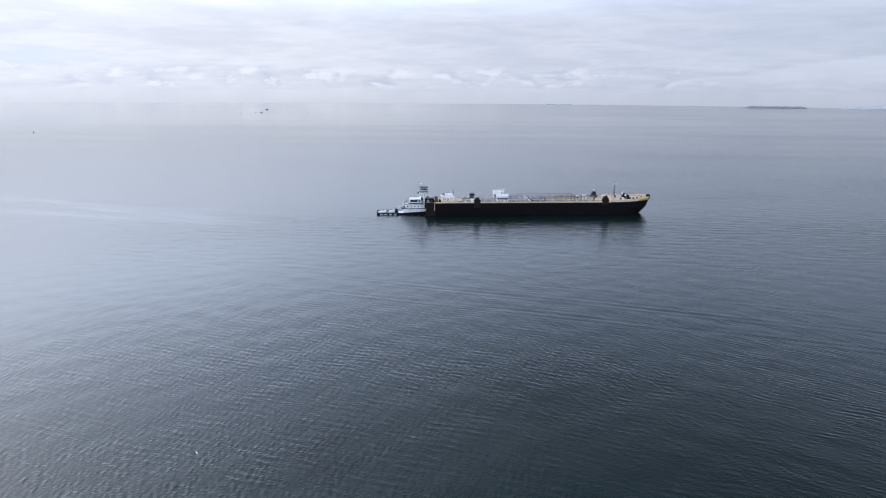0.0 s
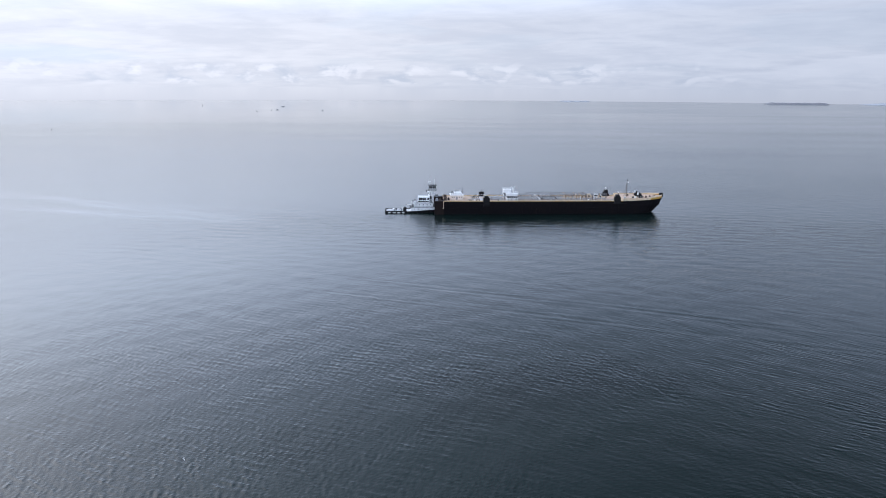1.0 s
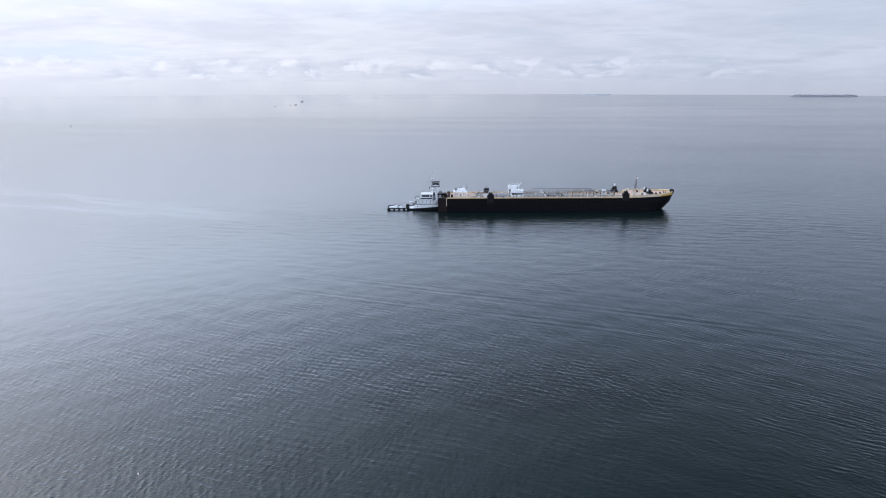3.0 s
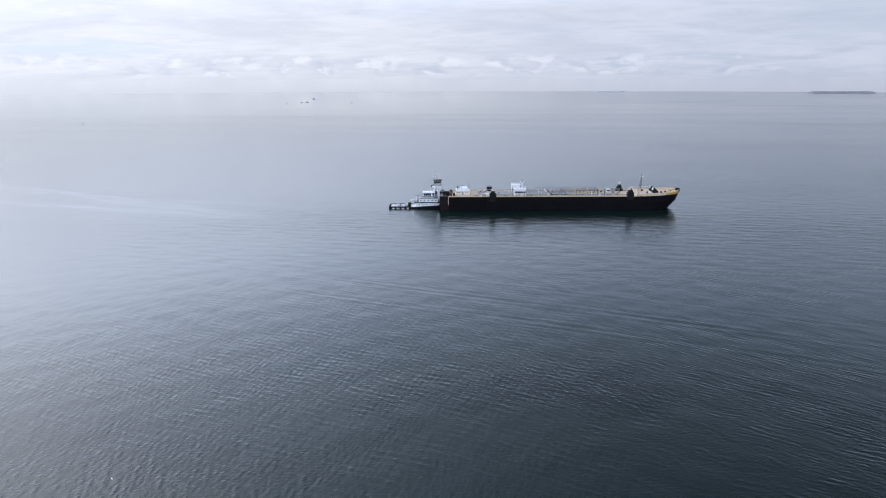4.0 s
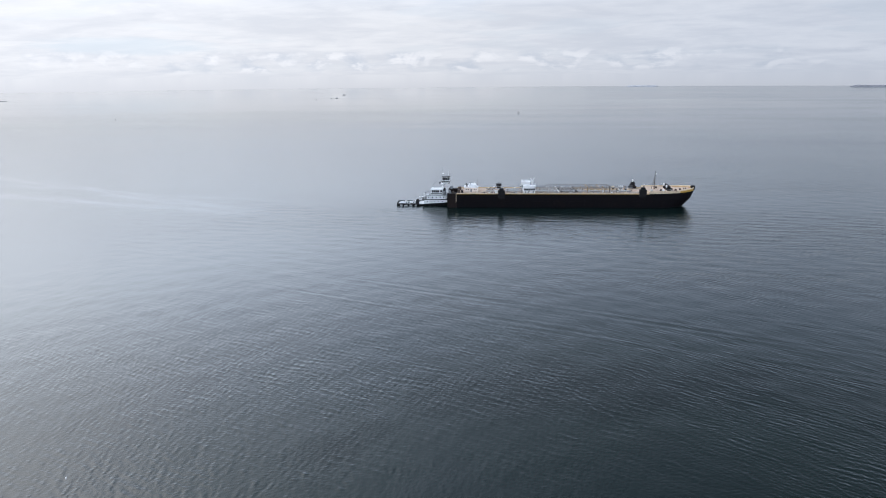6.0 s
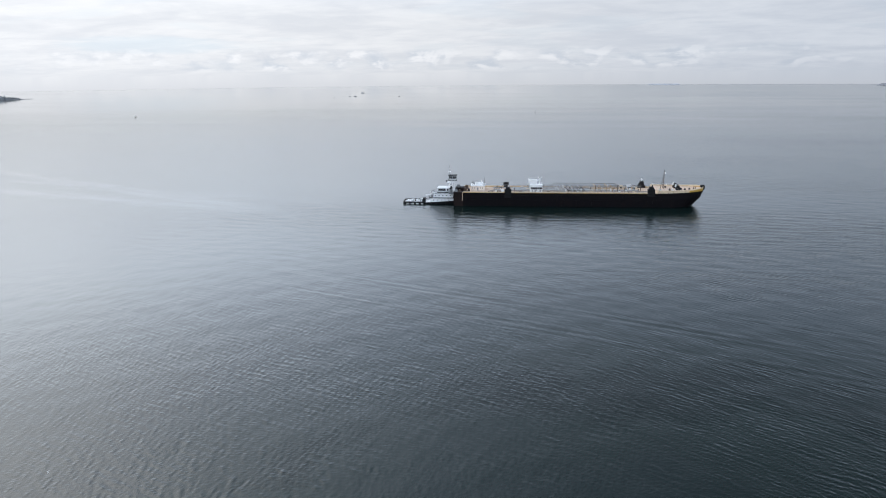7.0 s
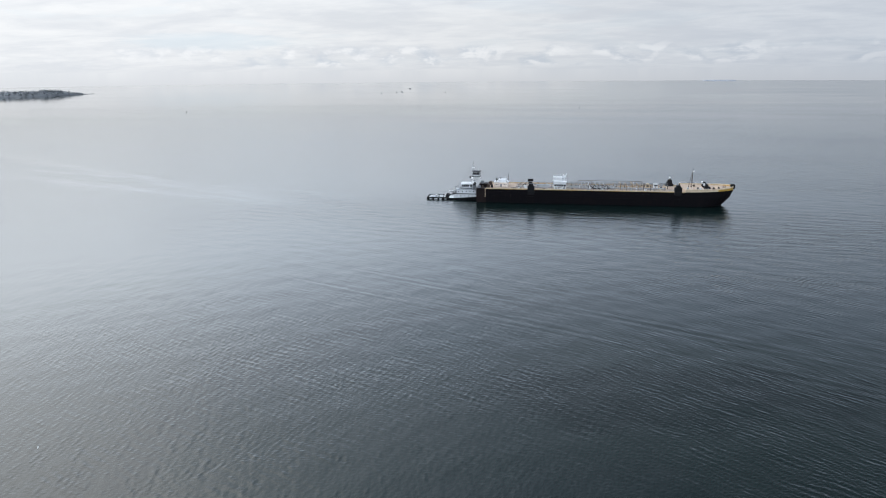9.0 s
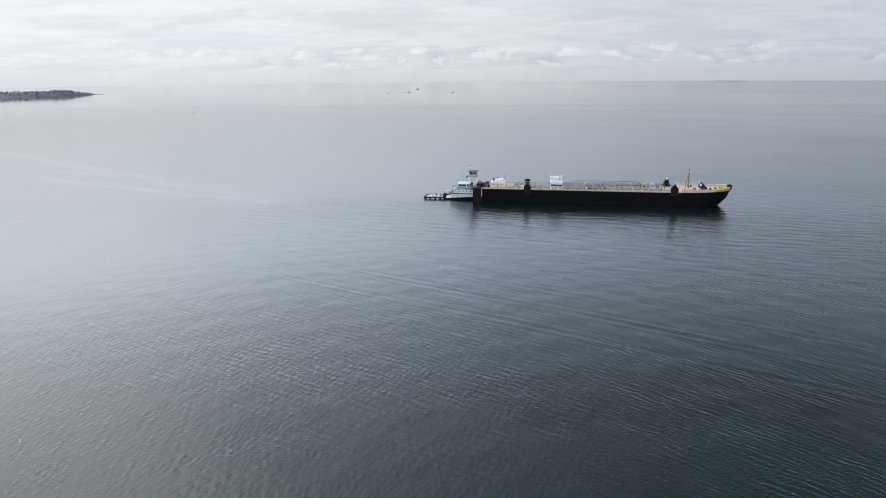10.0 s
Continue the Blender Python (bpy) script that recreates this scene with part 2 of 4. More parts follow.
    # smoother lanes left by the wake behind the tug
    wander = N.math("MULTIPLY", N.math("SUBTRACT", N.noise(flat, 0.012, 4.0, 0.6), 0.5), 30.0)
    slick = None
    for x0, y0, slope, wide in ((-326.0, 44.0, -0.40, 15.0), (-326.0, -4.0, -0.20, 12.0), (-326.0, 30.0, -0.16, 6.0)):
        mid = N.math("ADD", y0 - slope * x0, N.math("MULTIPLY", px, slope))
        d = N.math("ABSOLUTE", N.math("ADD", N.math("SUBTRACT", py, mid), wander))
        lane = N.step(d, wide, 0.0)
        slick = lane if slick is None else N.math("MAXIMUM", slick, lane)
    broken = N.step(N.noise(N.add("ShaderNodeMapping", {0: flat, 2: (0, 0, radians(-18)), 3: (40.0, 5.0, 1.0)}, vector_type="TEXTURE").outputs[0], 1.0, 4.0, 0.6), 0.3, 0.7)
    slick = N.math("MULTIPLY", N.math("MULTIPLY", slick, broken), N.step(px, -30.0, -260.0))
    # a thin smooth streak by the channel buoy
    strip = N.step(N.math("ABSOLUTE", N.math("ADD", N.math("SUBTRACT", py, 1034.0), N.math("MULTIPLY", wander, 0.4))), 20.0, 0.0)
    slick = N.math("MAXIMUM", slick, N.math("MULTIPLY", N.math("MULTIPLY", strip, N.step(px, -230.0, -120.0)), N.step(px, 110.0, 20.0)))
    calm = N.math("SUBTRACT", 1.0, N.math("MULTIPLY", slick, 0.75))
    # waves flatten away from the camera, most on the left, to melt the horizon
    lanes = N.step(N.noise(N.add("ShaderNodeMapping", {0: flat, 3: (900.0, 150.0, 1.0)}, vector_type="TEXTURE").outputs[0], 1.0, 3.0, 0.55), 0.33, 0.67, 0.55, 1.45)
    far = N.math("MULTIPLY", N.add("ShaderNodeMapRange", {0: off, 1: 380.0, 2: 2400.0, 3: 1.0, 4: N.step(px, 100.0, 1800.0, 0.06, 0.32)}, interpolation_type="SMOOTHSTEP").outputs[0], lanes)
    b = N.add("ShaderNodeBump", {"Strength": 1.0, "Distance": N.math("MULTIPLY", N.math("MULTIPLY", gust, calm), far), "Height": hgt})
    body = N.mix(N.noise(flat, 0.006, 2.0), (0.0034, 0.0086, 0.0088, 1), (0.0034, 0.0128, 0.0102, 1))
    # lanes and streak are also mixed about a fifth towards pale grey
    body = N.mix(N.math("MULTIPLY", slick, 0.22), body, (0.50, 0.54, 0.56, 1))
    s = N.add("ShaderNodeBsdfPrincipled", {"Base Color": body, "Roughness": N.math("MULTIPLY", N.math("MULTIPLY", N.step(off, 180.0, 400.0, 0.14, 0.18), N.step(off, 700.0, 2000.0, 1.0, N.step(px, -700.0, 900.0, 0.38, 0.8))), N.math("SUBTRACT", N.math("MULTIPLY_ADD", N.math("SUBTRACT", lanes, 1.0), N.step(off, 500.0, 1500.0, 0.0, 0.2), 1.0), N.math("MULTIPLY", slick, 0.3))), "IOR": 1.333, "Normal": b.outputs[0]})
    N.add("ShaderNodeOutputMaterial", {0: s.outputs[0]})
    return m


M_SEA = sea_material()


# ---- building blocks ----
def part(name, bm, material, parent, label="", smooth=False):
    me = bpy.data.meshes.new(name)
    bm.normal_update()
    bm.to_mesh(me)
    bm.free()
    me.materials.append(material)
    if smooth:
        me.shade_smooth()
    ob = new(name, me)
    ob.parent = parent
    return tagged(ob, label) if label else ob


def thing(name, label, category, m=None, group="", kind=""):
    ob = new(name)
    ob.matrix_world = m or Matrix()
    return tagged(ob, label, category, group, kind)


def box(bm, x0, x1, y0, y1, z0, z1, bevel=0.0, slope=0.0):
    """A box, its top drawn in by slope at both x ends, edges bevelled."""
    v = [bm.verts.new((x + (slope if z == z1 and x == x0 else -slope if z == z1 and x == x1 else 0), y, z)) for z in (z0, z1) for x, y in ((x0, y0), (x1, y0), (x1, y1), (x0, y1))]
    f = [bm.faces.new([v[i] for i in q]) for q in ((3, 2, 1, 0), (4, 5, 6, 7), (0, 1, 5, 4), (1, 2, 6, 5), (2, 3, 7, 6), (3, 0, 4, 7))]
    if bevel:
        bmesh.ops.bevel(bm, geom=list({e for q in f for e in q.edges}), offset=bevel, segments=2, affect="EDGES")
    return bm


def rod(bm, a, b, r, r2=None, sides=10):
    """A round bar from a to b, tapering to r2."""
    a, b = Vector(a), Vector(b)
    r2 = r if r2 is None else r2
    q = (b - a).to_track_quat("Z", "Y")
    rings = [[bm.verts.new(p + q @ Vector((rr * math.cos(k * math.tau / sides), rr * math.sin(k * math.tau / sides), 0))) for k in range(sides)] for p, rr in ((a, r), (b, r2))]
    for k in range(sides):
        bm.faces.new((rings[0][k], rings[0][(k + 1) % sides], rings[1][(k + 1) % sides], rings[1][k]))
    bm.faces.new(rings[0][::-1])
    bm.faces.new(rings[1])
    return bm


def ring(bm, c, axis, big, small, n=16, k=8):
    """A torus round axis."""
    q = Vector(axis).to_track_quat("Z", "Y")
    v = [[bm.verts.new(Vector(c) + q @ Vector(((big + small * math.cos(b)) * math.cos(a), (big + small * math.cos(b)) * math.sin(a), small * math.sin(b))))
          for b in [math.tau * j / k for j in range(k)]] for a in [math.tau * i / n for i in range(n)]]
    for i in range(n):
        for j in range(k):
            bm.faces.new((v[i][j], v[(i + 1) % n][j], v[(i + 1) % n][(j + 1) % k], v[i][(j + 1) % k]))
    return bm


def loft(bm, sections, close=True):
    """Skin a row of equal-length outlines; ends are closed."""
    rows = [[bm.verts.new(p) for p in s] for s in sections]
    n = len(rows[0])
    for a, b in zip(rows, rows[1:]):
        for k in range(n):
            bm.faces.new((a[k], a[(k + 1) % n], b[(k + 1) % n], b[k]))
    bm.faces.new(rows[0][::-1])
    bm.faces.new(rows[-1])
    bmesh.ops.recalc_face_normals(bm, faces=bm.faces)
    return bm


def nb():
    return bmesh.new()


# ---- sea ----
SEA_C = Vector((58.0, -410.0, 0.0))
SEA_R = 4880.0


def build_sea():
    fine = np.radians(np.arange(-60, 42.001, 0.14))
    coarse = np.radians(np.arange(44, 300, 2.5))
    ang = np.concatenate([fine, coarse])
    rad = [18.0, 30.0, 42.0, 54.0, 64.0]
    while rad[-1] < 900:
        rad.append(rad[-1] * 1.0046)
    while rad[-1] < SEA_R:
        rad.append(rad[-1] * 1.03)
    rad[-1] = SEA_R
    rad = np.array(rad)
    A, R = np.meshgrid(ang, rad)
    X = SEA_C.x + R * np.sin(A)
    Y = SEA_C.y + R * np.cos(A)
    cell = np.maximum(np.where(np.abs(A + 0.157) < 0.9, R * 0.00245, R * 0.05), np.gradient(rad)[:, None])
    Z = np.zeros_like(X)
    rng = np.random.default_rng(5)

    def train(normal, spread, lo, hi, slope, count, weight):
        nonlocal Z
        for _ in range(count):
            lam = lo * (hi / lo) ** rng.random()
            a = radians(normal) + radians(spread) * rng.normal()
            k = math.tau / lam
            amp = slope / k * math.sqrt(2.0 / count)
            fade = np.clip((0.42 - cell / lam) / 0.2, 0, 1)
            Z += weight * fade * amp * np.sin(k * (X * math.cos(a) + Y * math.sin(a)) + rng.random() * math.tau)

    patch = 0.5 + 0.5 * np.sin(X * 0.031 + 1.3 * np.sin(Y * 0.023)) * np.sin(Y * 0.037 + 1.1 * np.sin(X * 0.019))
    right = np.clip((X - 20) / 130, 0, 1)
    train(183, 26, 3.0, 6.0, 0.013, 22, (1 - 0.7 * right) * (0.6 + 0.4 * patch))
    train(50, 14, 3.2, 7.0, 0.010, 22, (0.35 + 0.65 * right) * (0.6 + 0.4 * patch))
    train(100, 40, 8.0, 22.0, 0.008, 14, 1.0)
    # low swell that runs along the hull
    train(84, 10, 6.0, 10.0, 0.020, 18, np.exp(-((Y + 45 - 0.1 * X) / 75) ** 2))
    # long wake of a vessel that passed: a packet of parallel crests
    u = np.array((math.cos(radians(74)), math.sin(radians(74))))
    s = (X - 90) * u[0] + (Y + 197) * u[1]
    along = (X - 90) * u[1] - (Y + 197) * u[0]
    s = s + 0.00012 * along ** 2
    env = np.exp(-(s / 27.0) ** 2) * np.clip((along + 210) / 110, 0, 1) * (0.7 + 0.3 * np.sin(along * 0.071 + 0.21 * s))
    for lam, slope, ph in ((3.5, 0.027, 0.0), (4.3, 0.030, 1.0), (5.6, 0.014, 2.2)):
        Z += env * slope * lam / math.tau * np.sin(math.tau * s / lam + ph + 0.5 * np.sin(along * 0.05)) * np.clip((0.42 - cell / lam) / 0.2, 0, 1)
    n_r, n_a = X.shape
    verts = np.concatenate([[(SEA_C.x, SEA_C.y, 0.0)], np.stack([X, Y, Z], -1).reshape(-1, 3)])
    i = np.arange(n_r - 1)[:, None] * n_a + 1
    j = np.arange(n_a)[None, :]
    j2 = (j + 1) % n_a
    quads = np.stack([i + j2, i + n_a + j2, i + n_a + j, i + j], -1).reshape(-1, 4)
    fan = np.stack([np.zeros(n_a, int), np.arange(n_a) + 1, (np.arange(n_a) + 1) % n_a + 1], -1)[:, ::-1]
    me = bpy.data.meshes.new("water")
    me.vertices.add(len(verts))
    me.vertices.foreach_set("co", verts.astype(np.float32).ravel())
    loops = np.concatenate([quads.ravel(), fan.ravel()])
    me.loops.add(len(loops))
    me.loops.foreach_set("vertex_index", loops.astype(np.int32))
    me.polygons.add(len(quads) + len(fan))
    starts = np.concatenate([np.arange(len(quads)) * 4, len(quads) * 4 + np.arange(len(fan)) * 3])
    me.polygons.foreach_set("loop_start", starts.astype(np.int32))
    me.update(calc_edges=True)
    me.validate()
    me.shade_smooth()
    me.materials.append(M_SEA)
    return tagged(new("water", me), "rippled grey-blue sea under a bright overcast sky", "sea", kind="structure")


build_sea()

# ---- the barge and the tug in its notch ----
HEADING = pose(0, 0, -2.9, 0, 0, 6)      # both float 2.9 m deeper than the datum of the numbers below
DECK = 11.2
barge = thing("tanker_barge", "long black-hulled tanker barge with tan deck, afloat ahead of a tug", "barge", HEADING)


def half_beam(x):
    """Half breadth of the deck along the barge."""
    if x < 124:
        return 11.5
    k = min(1.0, (x - 124) / 26.0)
    return 11.5 * math.sqrt(max(0.0, 1 - k ** 2.6)) * 0.92 + 0.9 * (1 - k) + 0.3 * k


def hull_section(x, top, lean):
    """Outline of the hull at x, bilges rounded; lean moves its foot aft, for the raked bow."""
    b = half_beam(x)
    pts = []
    for side in (-1, 1):
        col = [(x, side * b, top), (x - lean * 0.12, side * b * 0.995, 8.0), (x - lean * 0.5, side * b * 0.97, 3.5), (x - lean * 1.0, side * b * 0.93, 0.0), (x - lean * 1.5, side * b * 0.80, -3.0)]
        pts += col if side < 0 else col[::-1]
    return pts


# hull with two wings at the stern that hold the tug
stations = [4.0, 12, 30, 50, 70, 90, 110, 122, 128, 133, 137, 140.5, 143.5, 146, 148, 149.3, 150.0]
bm = nb()
loft(bm, [hull_section(x, DECK if x < 128 else DECK + 1.0 * min(1, (x - 128) / 18), 11.0 * max(0.0, (x - 122) / 28.0) ** 1.3) for x in stations])
hull = part("hull", bm, M_HULL, barge, "black painted steel hull side")
for side in (-1, 1):
    bm = nb()
    y0, y1 = sorted((side * 5.9, side * 11.5))
    box(bm, -2.0, 4.02, y0, y1, -3.0, DECK + 0.25, 0.12)
    part("stern_wing", bm, M_RUST, barge, "rust-brown steel wing beside the tug notch")
    bm = nb()
    box(bm, 3.35, 3.65, *sorted((side * 11.50, side * 11.62)), 6.4, DECK + 0.5, 0.03)
    part("guide_strip", bm, M_BUFF, barge, "pale buff upright guide strip")
# hull plating seams and rubbing bars on both sides
for side in (-1, 1):
    for z, h in ((9.6, 0.22), (6.9, 0.14)):
        bm = nb()
        box(bm, 4.5, 123.5, *sorted((side * 11.4, side * (11.62 if z > 8 else 11.52))), z, z + h, 0.04)
        part("rubbing_bar", bm, M_HULL, barge)
    for x in range(10, 122, 9):
        part("hull_frame", box(nb(), x, x + 0.12, *sorted((side * 11.40, side * 11.53)), 1.0, 9.5), M_HULL, barge)

# main deck with its buff edge
bm = nb()
loft(bm, [[(x, -b, z), (x, b, z), (x, b, z + 0.12), (x, -b, z + 0.12)] for x, b, z in [(x, half_beam(x) - 0.12, DECK + 0.004) for x in (4.1, 30, 60, 90, 122)]])
part("deck", bm, M_TAN, barge, "weathered tan deck plating")
for side in (-1, 1):
    bm = nb()
    box(bm, 3.8, 121.0, *sorted((side * 11.30, side * 11.56)), DECK + 0.24, DECK + 0.78, 0.05)
    part("deck_edge", bm, M_BUFF, barge, "buff fishplate along the deck edge")
    bm = nb()
    box(bm, 3.8, 120.9, *sorted((side * 11.30, side * 11.58)), DECK + 0.06, DECK + 0.23, 0.04)
    part("sheer_line", bm, M_YELLOW, barge, "dull yellow line below the deck edge")
    bm = nb()
    box(bm, 4.05, 121.0, *sorted((side * 11.28, side * 11.55)), DECK - 0.5, DECK + 0.05, 0.04)
    part("sheer_strake", bm, M_HULL, barge)

# raised forecastle: buff side plates, yellow towards the stem
FC = DECK + 1.9
fx = [121.0, 126, 131, 135.5, 139.6]
bx = [139.6, 142, 144.5, 146.5, 148.2, 149.4, 150.1]


def fore_top(x):
    return FC + 0.15 + 1.15 * max(0.0, (x - 136) / 14) ** 1.2


for name, xs, mat, label, lo, hi in (("forecastle_side", fx, M_BUFF, "buff forecastle plating", 0.0, 1.0), ("bow_bulwark", bx, M_YELLOW, "yellow bow bulwark", 0.0, 0.62), ("bow_capping", bx, M_BUFF, "buff upper bow bulwark", 0.625, 1.0)):
    for side in (-1, 1):
        bm = nb()
        rows = []
        for x in xs:
            b = half_beam(x)
            base = DECK + 0.3 + 0.75 * max(0, (x - 124) / 26)
            z0, z1 = (base + (fore_top(x) - base) * f for f in (lo, hi))
            rows.append([(x + 0.1 * lo, side * (b + 0.05 + 0.05 * lo), z0), (x + 0.1 * hi, side * (b + 0.05 + 0.05 * hi), z1), (x, side * max(0.05, b - 0.2), z1), (x, side * max(0.05, b - 0.25), z0)])
        loft(bm, rows)
        part(name, bm, mat, barge, label)
for side in (-1, 1):
    rows = []
    for x in fx + bx[1:]:
        b = half_beam(x)
        top = DECK + 0.295 + 0.75 * max(0, (x - 124) / 26)
        rows.append([(x, side * (b + 0.045), top - 1.2), (x + 0.02, side * (b + 0.05), top), (x, side * max(0.04, b - 0.2), top), (x, side * max(0.04, b - 0.2), top - 1.2)])
    part("forecastle_strake", loft(nb(), rows), M_HULL, barge)
bm = nb()
loft(bm, [[(x, -b, z - 0.2), (x, b, z - 0.2), (x, b, z), (x, -b, z)] for x, b, z in [(x, max(0.1, half_beam(x) - 0.22), FC - 0.55 + 0.6 * max(0.0, (x - 136) / 14)) for x in (121.1, 128, 134, 139, 143, 146, 148, 149.4)]])
part("forecastle_deck", bm, M_TAN, barge, "tan forecastle deck")
bm = nb()
box(bm, 121.02, 121.2, -11.2, 11.2, DECK + 0.1, FC - 0.5)
part("forecastle_bulkhead", bm, M_BUFF, barge)
bm = nb()
box(bm, 149.2, 150.9, -1.3, 1.3, DECK + 0.9, FC + 1.9, 0.3)
box(bm, 147.9, 149.6, -2.6, -1.0, FC + 0.7, FC + 2.0, 0.2)
part("stem_fender", bm, M_RUBBER, barge, "black rubber fender on the stem")

# guard rails: posts and two bars along both edges
for side in (-1, 1):
    rail = part("guard_rail", rod(rod(nb(), (36, side * 11.2, DECK + 1.35), (112, side * 11.2, DECK + 1.35), 0.035, sides=6), (36, side * 11.2, DECK + 0.85), (112, side * 11.2, DECK + 0.85), 0.03, sides=6), M_GREY, barge)
    post = rod(nb(), (36, side * 11.2, DECK + 0.1), (36, side * 11.2, DECK + 1.37), 0.04, sides=6)
    first = part("rail_post", post, M_PIPE, rail)
    for k in range(1, 26):
        o = new("rail_post", first.data)
        o.parent, o.location = rail, (k * 3.04, 0, 0)
    rail = part("bow_rail", rod(nb(), (122, side * 11.0, FC + 1.0), (134, side * 10.6, FC + 1.0), 0.035, sides=6), M_WHITE, barge)
    for x in (122, 125, 128, 131, 134):
        b = half_beam(x) - 0.15
        part("rail_post", rod(nb(), (x, side * b, FC - 0.5), (x, side * b, FC + 1.0), 0.04, sides=6), M_WHITE, rail)

# cargo piping on the deck
rng = random.Random(4)
for y, z, r, x0, x1, mat in ((-4.6, 12.1, 0.28, 22, 111, M_PIPE), (-3.6, 12.1, 0.28, 22, 111, M_PIPE), (-2.4, 12.35, 0.3, 54, 82, M_PIPE), (1.2, 12.3, 0.3, 84, 112, M_BUFF), (2.6, 12.2, 0.3, 22, 111, M_PIPE), (4.0, 12.1, 0.22, 22, 105, M_BROWN), (-6.4, 11.85, 0.16, 20, 118, M_GREY)):
    bm = rod(nb(), (x0, y, z), (x1, y, z), r, sides=10)
    for x in np.arange(x0 + 4, x1, 9.0):
        rod(bm, (x, y, z), (x + 0.25, y, z), r * 1.5, sides=10)
    part("cargo_pipe", bm, mat, barge)
for x in range(24, 112, 8):
    bm = box(nb(), x, x + 0.25, -7.0, 4.8, DECK + 0.3, DECK + 0.55)
    for y in (-6.9, -2.0, 2.0, 4.6):
        box(bm, x, x + 0.25, y, y + 0.25, DECK + 0.1, DECK + 0.3)
    part("pipe_support", bm, M_BROWN if x % 16 else M_PIPE, barge)

# catwalk with hand rails over the pipes
catwalk = part("catwalk", box(nb(), 44, 113, -0.65, 0.45, 13.55, 13.7), M_GREY, barge, "raised grey catwalk grating")
for y in (-0.62, 0.42):
    part("hand_rail", rod(rod(nb(), (44, y, 14.75), (113, y, 14.75), 0.05, sides=6), (44, y, 14.25), (113, y, 14.25), 0.04, sides=6), M_GREY, catwalk)
for k, x in enumerate(np.arange(44.5, 113.1, 4.55)):
    leg = nb()
    box(leg, x - 0.12, x + 0.12, -0.6, -0.4, DECK + 0.1, 14.7)
    box(leg, x - 0.12, x + 0.12, 0.2, 0.4, DECK + 0.1, 14.7)
    part("catwalk_leg", leg, (M_BROWN, M_GREY, M_OCHRE)[k % 3] if x > 80 else M_GREY, catwalk)

# cargo manifold with crossing pipes and slanting hose rests
for x in (62.0, 64.2, 66.4, 70.5, 73.0, 75.5):
    bm = rod(nb(), (x, -10.2, 12.6), (x, 10.2, 12.6), 0.26)
    for y in (-10.2, 9.9):
        rod(bm, (x, y, 12.6), (x, y + 0.3, 12.6), 0.42)
    rod(bm, (x, -9.0, 12.6), (x, -9.0, DECK + 0.1), 0.12)
    rod(bm, (x, 9.0, 12.6), (x, 9.0, DECK + 0.1), 0.12)
    part("manifold_pipe", bm, M_PIPE if x != 66.4 else M_WHITE, barge)
for x, run, mat in ((58.5, 2.4, M_PIPE), (66.0, 2.8, M_DARK), (67.5, 3.2, M_PIPE), (69.0, 2.6, M_DARK), (72.0, 3.4, M_GREY), (74.0, 2.6, M_DARK), (76.0, 3.0, M_BROWN)):
    bm = rod(nb(), (x, -5.6, 14.1), (x + run, -5.6, DECK + 0.4), 0.17)
    rod(bm, (x, -5.6, 14.1), (x - 0.5, -5.6, DECK + 0.1), 0.12)
    part("hose_rest", bm, mat, barge)
for x in (68.6, 73.4):
    bm = nb()
    rod(bm, (x, -8.2, 12.3), (x + 3.4, -7.4, 12.0), 0.2)
    rod(bm, (x + 3.4, -7.4, 12.0), (x + 4.6, -5.4, 12.0), 0.2)
    part("cargo_hose", bm, M_RUBBER, barge)

# tank hatches, vents and valves in two rows
for k in range(11):
    x = 24 + k * 8.3
    for y in (-8.4, 7.6):
        bm = rod(nb(), (x, y, DECK + 0.1), (x, y, DECK + 0.95), 0.55, sides=14)
        rod(bm, (x, y, DECK + 0.95), (x, y, DECK + 1.08), 0.68, sides=14)
        hatch = part("tank_hatch", bm, (M_WHITE, M_BUFF, M_PIPE)[(k + (y > 0)) % 3], barge)
        part("hatch_wheel", ring(nb(), (x, y, DECK + 1.22), (0, 0, 1), 0.25, 0.04, 12, 6), M_DARK, hatch)
    for y in (-6.9, 5.6):
        h = rng.uniform(1.6, 2.6)
        bm = rod(nb(), (x + 3.1, y, DECK + 0.1), (x + 3.1, y, DECK + h), 0.1, sides=8)
        rod(bm, (x + 3.1, y, DECK + h), (x + 3.1, y, DECK + h + 0.4), 0.26, 0.2, sides=8)
        part("tank_vent", bm, (M_WHITE, M_BROWN, M_DARK, M_PIPE)[k % 4], barge)
for x, h in ((84.5, 3.4), (88.0, 2.6), (91.5, 3.4), (95.0, 2.7), (98.0, 3.5)):
    bm = nb()
    for y in (-5.2, 4.0):
        box(bm, x - 0.14, x + 0.14, y, y + 0.28, DECK + 0.1, DECK + h)
    box(bm, x - 0.14, x + 0.14, -5.2, 4.28, DECK + h, DECK + h + 0.25)
    part("pipe_gantry", bm, M_OCHRE if x < 97 else M_BROWN, barge, "dull ochre pipe gantry" if x < 97 else "rusty pipe gantry")
bm = rod(rod(nb(), (60, 4.4, 14.9), (98, 4.4, 14.9), 0.12), (84, -5.0, 14.2), (98, -5.0, 14.2), 0.14)
for x in (60, 68, 76):
    rod(bm, (x, 4.4, DECK + 0.1), (x, 4.4, 14.9), 0.09)
part("vent_line", bm, M_BROWN, barge)


def windows(parent, xs, y, z0, z1, width, name="window"):
    """Dark panes with a pale frame on a wall that faces -y or +y."""
    s = -1 if y < 0 else 1
    for x in xs:
        w = part(name, box(nb(), x - width / 2, x + width / 2, *sorted((y, y + s * 0.05)), z0, z1, 0.012), M_GLASS, parent, "dark window pane")


